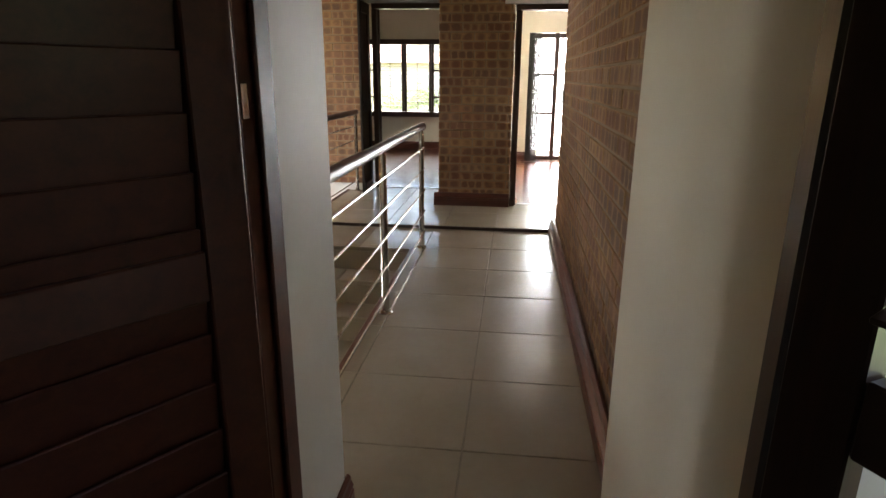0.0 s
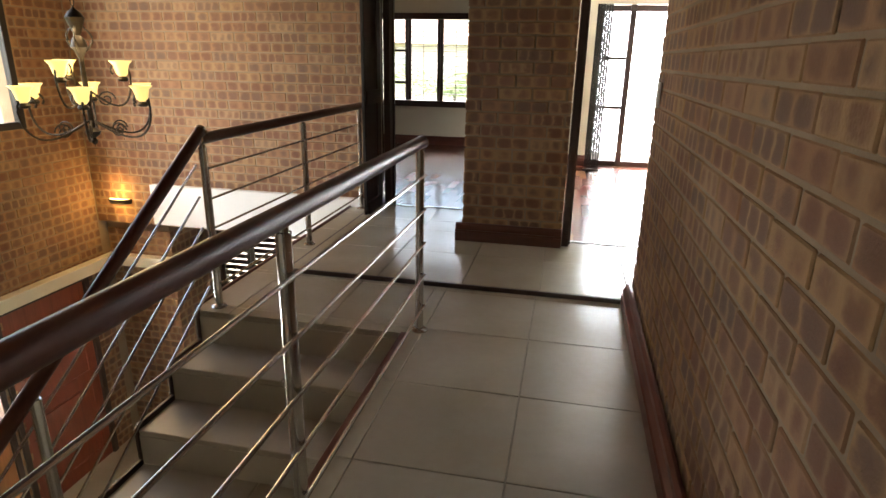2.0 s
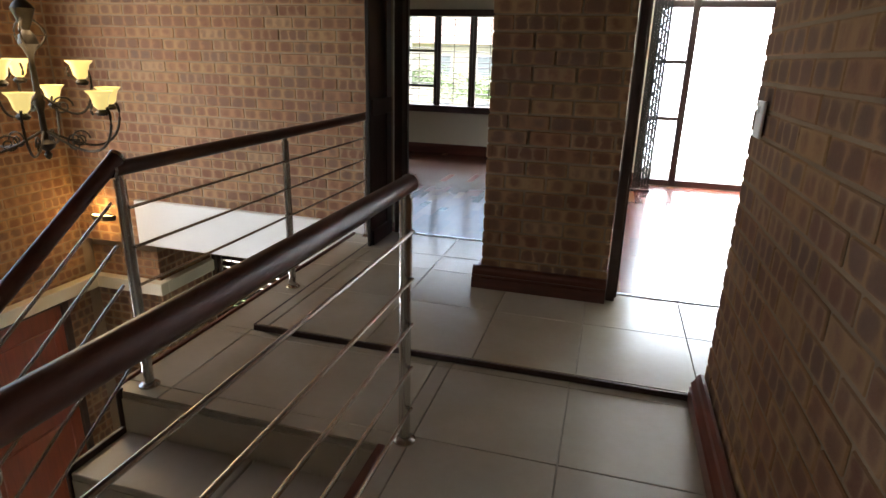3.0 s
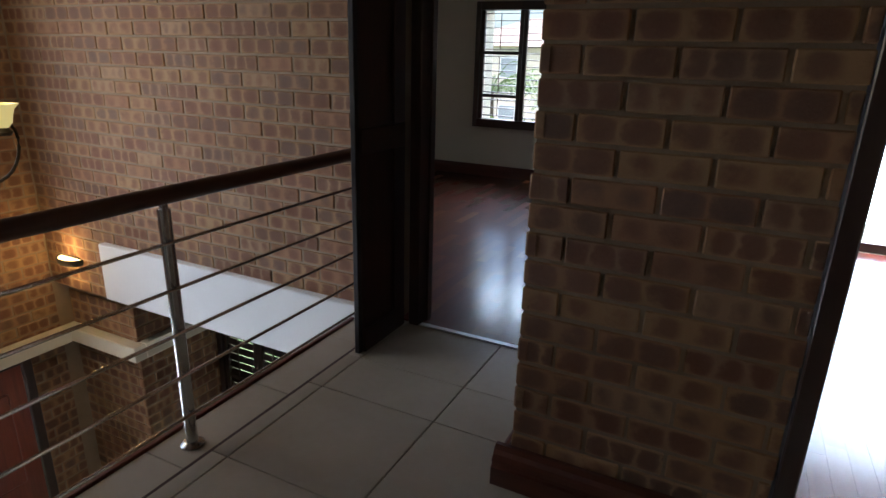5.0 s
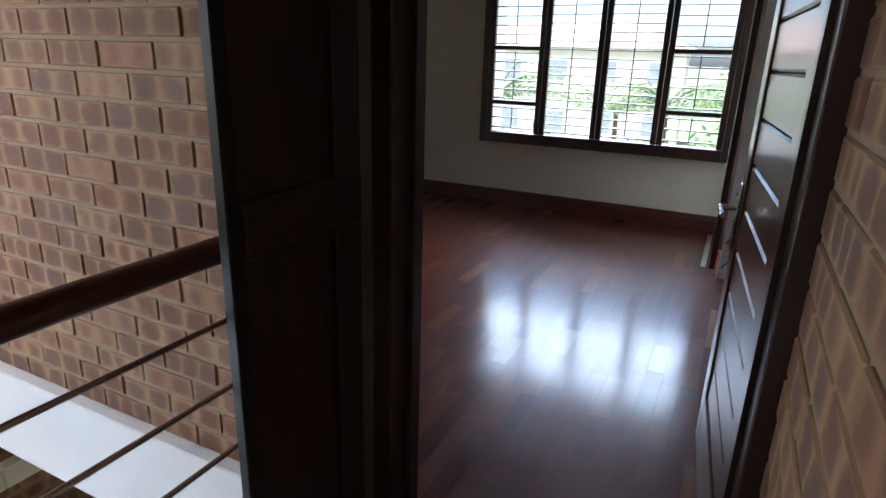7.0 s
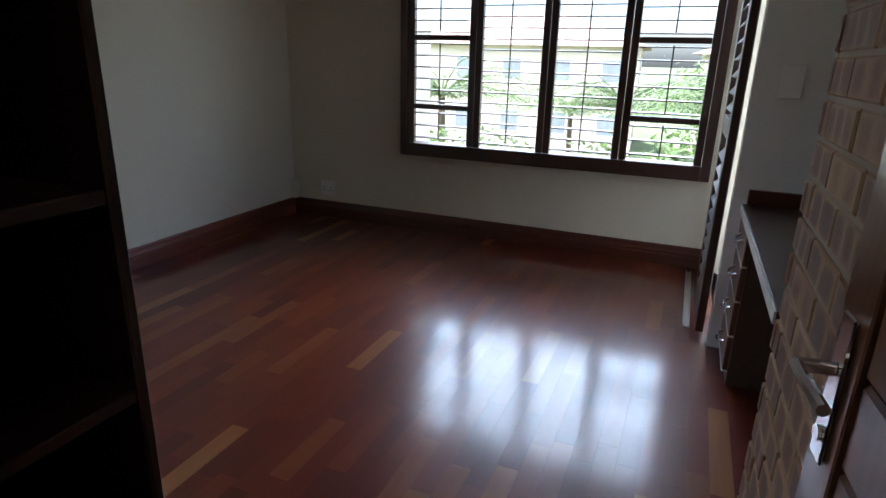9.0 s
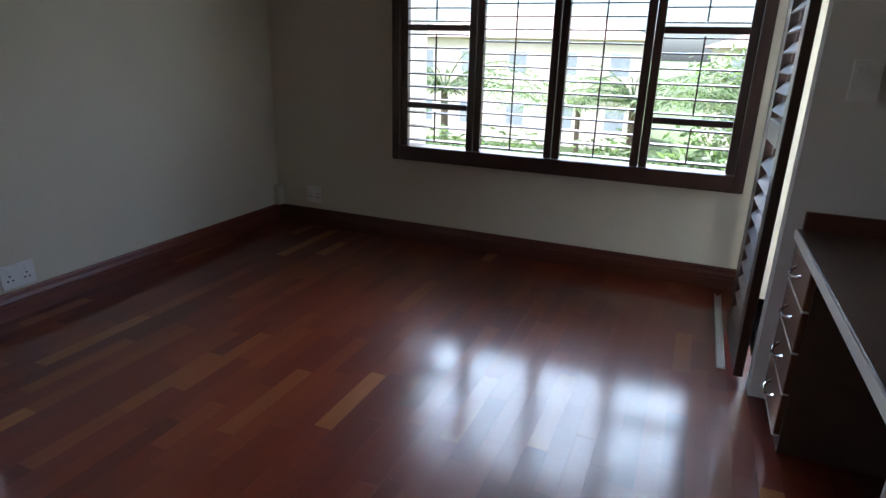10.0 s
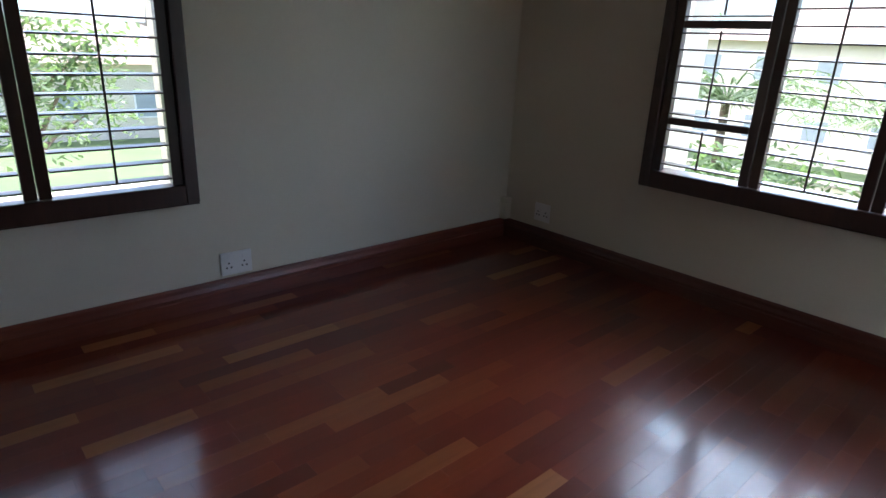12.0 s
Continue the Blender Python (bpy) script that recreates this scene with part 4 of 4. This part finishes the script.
for z in (0.08, 0.40, 0.72, 1.04, 1.36, 1.68, 2.0):
    boxpart("shelf", (-0.299, -0.154, z), (0.036, 0.139, z + 0.022), DARKWOOD_X, ward, 0.003)
boxpart("body", (-1.9, -0.154, 0.08), (-0.321, 0.139, 2.2), DARKWOOD, ward)

# ---- outside ----
bm = bmesh.new()
box(bm, (-2500, -2500, -3.6), (2500, 2500, -3.25))
tagged(new("ground", finish("ground", bm, LAWN)), "wide green garden and lawn ground", "ground", "", "structure")
solid("driveway", (-20, 13.5, -3.24), (14, 21, -3.2), PAVING, "pale paved driveway before the houses", "driveway")
solid("driveway_side", (-16, -6, -3.24), (-7.5, 13.4, -3.2), PAVING, "pale paved yard beside the house", "driveway")
solid("balcony_floor", (0.01, 11.21, -0.25), (4.5, 14.2, 0.0), TILE, "tiled balcony outside the sliding door", "balcony")


def house(name, at, w, d, h, turn, storeys, label):
    e = thing(name, at, label, "house")
    boxpart("wall", (-w / 2, -d / 2, 0), (w / 2, d / 2, h), HOUSEWALL, e)
    bm = bmesh.new()
    o = 0.5
    vs = [bm.verts.new(p) for p in ((-w / 2 - o, -d / 2 - o, h), (w / 2 + o, -d / 2 - o, h), (w / 2 + o, d / 2 + o, h), (-w / 2 - o, d / 2 + o, h), (-w / 2 + d / 2, 0, h + d * 0.22), (w / 2 - d / 2, 0, h + d * 0.22))]
    for q in ((0, 1, 5, 4), (1, 2, 5), (2, 3, 4, 5), (3, 0, 4), (3, 2, 1, 0)):
        bm.faces.new([vs[i] for i in q])
    part("roof", bm, ROOFTILE, e)
    for s in range(storeys):
        z = 0.9 + s * h / storeys
        n = int(w / 2.6)
        for i in range(n):
            x = -w / 2 + w * (i + 0.5) / n
            win = boxpart("window", (x - 0.55, -d / 2 - 0.04, z), (x + 0.55, -d / 2 + 0.02, z + 1.2), WHITE, e, 0.01)
            boxpart("pane", (x - 0.48, -d / 2 - 0.05, z + 0.07), (x + 0.48, -d / 2 - 0.041, z + 1.13), FARPANE, win)
    e.rotation_euler = (0, 0, radians(turn))
    return e


house("house", (-10.5, 44, -3.25), 13, 8, 5.4, 4, 2, "pale two-storey house behind the garden")
house("house", (5.5, 47, -3.25), 12, 8, 5.2, -6, 2, "pale two-storey house behind the trees")
house("house", (-34, 16, -3.25), 12, 8, 3.2, 86, 1, "pale single-storey house across the yard")
gw = thing("garden_wall", (-4, 25.6, -3.25), "rendered boundary wall along the driveway", "garden wall")
boxpart("wall", (-18, 0, 0), (20, 0.22, 1.7), HOUSEWALL, gw)
boxpart("coping", (-18.02, -0.04, 1.701), (20.02, 0.26, 1.76), PAVING, gw)


def leafy_tree(at, h, spread, seed, clumps=650):
    rng = random.Random(seed)
    e = thing("tree", at, "leafy green garden tree", "tree", "garden trees")
    bm = bmesh.new()
    sweep(bm, [(0, 0, 0), (0.05, 0.02, h * 0.3), (0.0, 0.08, h * 0.6), (0.05, 0.0, h * 0.85)], 0.16, 8, lambda t: 1 - 0.75 * t)
    ends = []
    for i in range(9):
        a, z0 = rng.uniform(0, math.tau), h * rng.uniform(0.35, 0.7)
        r = spread * rng.uniform(0.45, 0.9)
        tip = Vector((r * math.cos(a), r * math.sin(a), z0 + h * rng.uniform(0.12, 0.35)))
        sweep(bm, [(0, 0, z0), tip * 0.5 + Vector((0, 0, z0 * 0.5 + 0.1)), tip], 0.06, 6, lambda t: 1 - 0.8 * t)
        ends.append(tip)
    ends.append(Vector((0, 0, h * 0.95)))
    part("trunk", bm, BARK, e, "", True)
    bm = bmesh.new()
    for _ in range(clumps):
        c = rng.choice(ends) + Vector((rng.gauss(0, 1), rng.gauss(0, 1), rng.gauss(0, 0.8))) * spread * 0.22
        for _k in range(4):
            p = c + Vector((rng.gauss(0, 0.12), rng.gauss(0, 0.12), rng.gauss(0, 0.1)))
            u = Vector((rng.uniform(-1, 1), rng.uniform(-1, 1), rng.uniform(-0.6, 0.6))).normalized() * rng.uniform(0.06, 0.12)
            v = u.cross(Vector((rng.uniform(-1, 1), rng.uniform(-1, 1), 1))).normalized() * 0.035
            bm.faces.new([bm.verts.new(q) for q in (p - u, p + v, p + u, p - v)])
    part("crown", bm, LEAF, e)
    return e


def palm(at, h, seed, n=26):
    rng = random.Random(seed)
    e = thing("palm_tree", at, "feather-leaved green palm in the garden", "palm", "garden palms")
    bm = bmesh.new()
    sweep(bm, [(0, 0, 0), (0.06, 0.03, h * 0.5), (0.02, 0.0, h)], 0.09, 9, lambda t: 1 - 0.3 * t)
    part("trunk", bm, BARK, e, "", True)
    for i in range(n):
        a = i * 2.4 + rng.uniform(-0.2, 0.2)
        lift, ln = rng.uniform(0.1, 1.3), rng.uniform(1.6, 2.4)
        bm = bmesh.new()
        d = Vector((math.cos(a), math.sin(a), 0))
        s = Vector((-math.sin(a), math.cos(a), 0))
        pts = [Vector((0.02, 0, h)) + d * ln * t + Vector((0, 0, lift * ln * (t - 1.1 * t * t))) for t in [k / 12 for k in range(13)]]
        sweep(bm, pts, 0.014, 4, lambda t: 1 - 0.8 * t)
        for k in range(1, 12):
            wl = 0.42 * math.sin(math.pi * (k + 1) / 14) + 0.08
            for sg in (-1, 1):
                tip = pts[k] + (s * sg * wl + d * 0.16) + Vector((0, 0, -0.14))
                bm.faces.new([bm.verts.new(q) for q in (pts[k] - d * 0.022, pts[k] + d * 0.022, tip)])
        part("frond", bm, PALM, e)
    return e


leafy_tree((-3.9, 19.0, -3.25), 2.7, 1.3, 3)
leafy_tree((-1.9, 19.6, -3.25), 2.6, 1.2, 4)
leafy_tree((0.2, 25.0, -3.25), 4.6, 1.7, 9)
leafy_tree((-9.5, 20, -3.25), 6.2, 2.2, 5)
leafy_tree((3.6, 17.5, -3.25), 5.0, 1.8, 6)
leafy_tree((-13.5, 10.6, -3.25), 5.6, 1.7, 7)
leafy_tree((-12.5, 8.6, -3.25), 5.4, 1.7, 8)
palm((-5.3, 18.6, -3.25), 3.9, 11, 40)
palm((-2.3, 21.0, -3.25), 3.7, 12, 40)
palm((-4.0, 24.5, -3.25), 3.3, 13, 34)
palm((-0.2, 19.6, -3.25), 3.8, 14, 40)
leafy_tree((-5.0, 17.6, -3.25), 2.9, 1.3, 15, 900)
leafy_tree((-2.4, 19.2, -3.25), 2.8, 1.2, 16, 900)
leafy_tree((-0.4, 18.2, -3.25), 2.9, 1.3, 17, 900)

# ---- tiles, strips and bricks ----


def piece(me, parent, m, name):
    ob = new(name, me)
    ob.parent = parent
    ob.matrix_parent_inverse = parent.matrix_world.inverted()
    ob.matrix_basis = m
    return ob


def tile_field(name, xs, ys, z, label, skip=None, mat=TILE, gap=0.0022):
    e = thing(name, (xs[0], ys[0], z), label, "tiles", "", "structure")
    cache = {}
    for x0, x1 in zip(xs, xs[1:]):
        for y0, y1 in zip(ys, ys[1:]):
            if skip and skip((x0 + x1) / 2, (y0 + y1) / 2):
                continue
            w, d = round(x1 - x0 - 2 * gap, 4), round(y1 - y0 - 2 * gap, 4)
            if min(w, d) < 0.01:
                continue
            if (w, d) not in cache:
                bm = bmesh.new()
                box(bm, (-w / 2, -d / 2, -0.0112), (w / 2, d / 2, 0), 0.0018)
                cache[(w, d)] = finish("tile", bm, mat)
            ob = new("tile", cache[(w, d)])
            ob.parent = e
            ob.location = ((x0 + x1) / 2 - xs[0], (y0 + y1) / 2 - ys[0], 0)
    return e


ROWY = [2.12 + 0.53 * i for i in range(8)] + [6.36, 6.411]
tile_field("floor_tiles_corridor", [-0.60, -0.53, 0.0, 0.50], [-0.53 + 0.53 * i for i in range(5)] + ROWY, 0.0, "large cream ceramic floor tiles with grey joints", lambda x, y: x < -0.53 and y < 2.7)
tile_field("floor_tiles_landing", [-1.80, -1.59, -1.06, -0.602], [5.745, 5.83, 6.36, 6.411], 0.0, "large cream ceramic floor tiles on the landing")
tile_field("floor_tiles_border", [-1.80, -1.586], [6.413, 6.89, 7.42, 7.95, 8.205], 0.0, "narrow cream border tiles along the landing rail")
tile_field("floor_tiles_platform", [-1.572, -1.50, -0.975, -0.445, 0.02, 0.53, 1.06, 1.59, 2.0], [6.426, 6.98, 7.50, 7.78, 8.236], 0.0295, "large cream ceramic floor tiles on the raised platform", lambda x, y: (x > -0.6 and y > 7.47) or (x > -0.445 and x < 0.02 and y > 7.5))


def strip_floor(name, x0, x1, y0, y1, z, near, label, seed, w=0.071):
    """Three-strip hardwood floor: short strips along y. Those inside the near rectangle are single pieces, the rest one mesh."""
    rng = random.Random(seed)
    e = thing(name, (x0, y0, z), label, "wood floor", "", "structure")
    cache = {}
    n, x = 0, x0
    verts, faces = [], []
    while x < x1 - 0.01:
        wx = min(w, x1 - x)
        y = y0 - rng.uniform(0, 0.4)
        while y < y1:
            ln = rng.choice((0.28, 0.34, 0.40, 0.46, 0.52))
            a, b = max(y, y0), min(y + ln, y1)
            y += ln
            if b - a < 0.02:
                continue
            cx, cy = x + wx / 2, (a + b) / 2
            if n < 300 and near[0] < cx < near[1] and near[2] < cy < near[3]:
                key = (round(wx, 3), round(b - a, 2))
                if key not in cache:
                    bm = bmesh.new()
                    hw, hd = wx / 2 - 0.0002, (b - a) / 2 - 0.0002
                    box(bm, (-hw, -hd, -0.012), (hw, hd, 0))
                    cache[key] = finish("strip", bm, PLANK)
                ob = new("strip", cache[key])
                ob.parent = e
                ob.location = (cx - x0, cy - y0, 0)
                n += 1
            else:
                k = len(verts)
                g = 0.0002
                p = [(x + g - x0, a + g - y0), (x + wx - g - x0, a + g - y0), (x + wx - g - x0, b - g - y0), (x + g - x0, b - g - y0)]
                verts += [(*q, 0.0) for q in p] + [(*q, -0.012) for q in p]
                faces += [(k, k + 1, k + 2, k + 3)] + [(k + i, k + 4 + i, k + 4 + (i + 1) % 4, k + (i + 1) % 4) for i in range(4)]
        x += w
    if verts:
        me = bpy.data.meshes.new("strips")
        me.from_pydata(verts, [], faces)
        me.materials.append(PLANK)
        ob = new("strips", me)
        ob.parent = e
        tagged(ob, kind="stuff")
    return e


strip_floor("floor_strips_bedroom", -3.93, -0.11, 8.248, 12.24, 0.030, (-2.6, -0.75, 8.9, 11.4), "polished red-brown hardwood strip floor with pale strips", 21)
strip_floor("floor_strips_second_room", 0.0, 3.05, 7.492, 11.0, 0.030, (0.1, 0.9, 7.49, 9.5), "polished red-brown hardwood strip floor", 22)

BL, BH, BJ, CRS = 0.222, 0.074, 0.011, 0.085


def brick_mesh(name, l, deep=0.03):
    """A brick face block: local x along, -y outwards, z up, centred; slightly worn edges."""
    bm = bmesh.new()
    uvl = bm.loops.layers.uv.new("UVMap")
    box(bm, (-l / 2, -0.0, -BH / 2), (l / 2, deep, BH / 2), 0.004)
    for f in bm.faces:
        for lp in f.loops:
            lp[uvl].uv = ((lp.vert.co.x + l / 2) / BL, (lp.vert.co.z + BH / 2) / BH)
    return finish(name, bm, BRICK)


BRICKS = {}


def brick_wall(wall, origin, turn, length, z0, z1, near, seed, shift=0.0, holes=()):
    """Stretcher bond on a face: origin at the face's left foot as seen from outside, turn about z. near: (a, b, c, d), the stretch
    in which bricks are single pieces; the others are joined into one part."""
    rng = random.Random(seed)
    base_m = Matrix.Translation(origin) @ pose(0, 0, 0, 0, 0, turn)
    rest_v, rest_f, rest_uv = [], [], []
    n, row, z = 0, 0, z0
    while z + BH <= z1 + 1e-6:
        x = -(BL + BJ) / 2 * (row % 2) - shift
        while x < length - 0.03:
            a, b = max(x, 0.0), min(x + BL, length)
            x += BL + BJ
            if b - a < 0.03:
                continue
            if any(h[0] - 0.005 < b and h[1] + 0.005 > a and h[2] - 0.005 < z + BH and h[3] + 0.005 > z for h in holes):
                cut = [h for h in holes if h[0] - 0.005 < b and h[1] + 0.005 > a and h[2] - 0.005 < z + BH and h[3] + 0.005 > z][0]
                if a < cut[0] - 0.04:
                    b = cut[0] - 0.005
                elif b > cut[1] + 0.04:
                    a = cut[1] + 0.005
                else:
                    continue
            l = round(b - a, 2) if b - a < BL - 0.004 else BL
            m = base_m @ pose((a + b) / 2 + rng.uniform(-0.0015, 0.0015), 0.006 + rng.uniform(-0.0015, 0.0025), z + BH / 2 + rng.uniform(-0.001, 0.001), 0, rng.uniform(-0.25, 0.25), rng.uniform(-0.3, 0.3))
            if l not in BRICKS:
                BRICKS[l] = brick_mesh("brick", l)
            me = BRICKS[l]
            if n < 300 and near[0] < (a + b) / 2 < near[1] and near[2] < z < near[3]:
                ob = new("brick", me)
                ob.parent = wall
                ob.matrix_basis = m
                n += 1
            else:
                k = len(rest_v)
                rest_v += [m @ v.co for v in me.vertices]
                uv = me.uv_layers[0].data
                for p in me.polygons:
                    rest_f.append([k + i for i in p.vertices])
                    rest_uv += [uv[i].uv[:] for i in p.loop_indices]
        z += CRS
        row += 1
    if rest_v:
        me = bpy.data.meshes.new("bricks")
        me.from_pydata(rest_v, [], rest_f)
        lay = me.uv_layers.new(name="UVMap")
        lay.data.foreach_set("uv", [c for u in rest_uv for c in u])
        me.materials.append(BRICK)
        ob = new("bricks", me)
        ob.parent = wall
        tagged(ob, kind="stuff")


brick_wall(wall_c, (0.53, 6.43, 0.012), 270, 3.466, 0.0, 2.75, (0.6, 2.9, 0.1, 1.75), 31)
brick_wall(wall_p, (-0.611, 7.34, 0.04), 0, 0.731, 0.0, 2.75, (0.0, 0.8, 0.0, 1.9), 32)
brick_wall(wall_p, (-0.617, 8.19, 0.04), 270, 0.845, 0.0, 2.4, (0.0, 0.9, 0.0, 2.0), 33, 0.11)
brick_wall(wall_pl, (-0.595, 9.225, 0.04), 270, 0.86, 0.0, 2.5, (0.0, 0.9, 0.0, 1.8), 34, 0.06)
brick_wall(wall_pp, (-0.70, 9.755, 0.04), 270, 0.525, 0.0, 2.5, (0.0, 0.6, 0.0, 1.8), 40, 0.03)
brick_wall(wall_pp, (-0.105, 9.762, 0.04), 180, 0.59, 0.0, 2.5, (0.0, 0.1, 0.0, 0.2), 39, 0.06)
brick_wall(wall_d, (-1.545, 7.85, 2.13), 0, 0.94, 0.0, 0.7, (0.0, 1.0, 0.0, 0.4), 35)
brick_wall(wall_b, (-4.62, 8.21, -0.355), 0, 3.05, 0.0, 3.1, (1.3, 3.0, 0.41, 1.96), 36)
brick_wall(wall_bl, (-4.62, 8.31, GF), 0, 0.75, 0.0, 2.62, (0.2, 0.7, 0.9, 2.6), 37)
brick_wall(wall_bl, (-3.87, 8.31, GF), 90, 0.74, 0.0, 2.62, (0.0, 0.8, 0.9, 2.6), 41, 0.11)
brick_wall(wall_w, (-4.62, 3.6, GF), 90, 4.61, 0.0, 5.6, (4.0, 4.5, 2.3, 4.5), 38, 0.0, [(1.0, 4.0, 3.65, 6.3), (2.15, 3.25, 0, 2.13), (3.28, 4.35, 0, 2.13)])
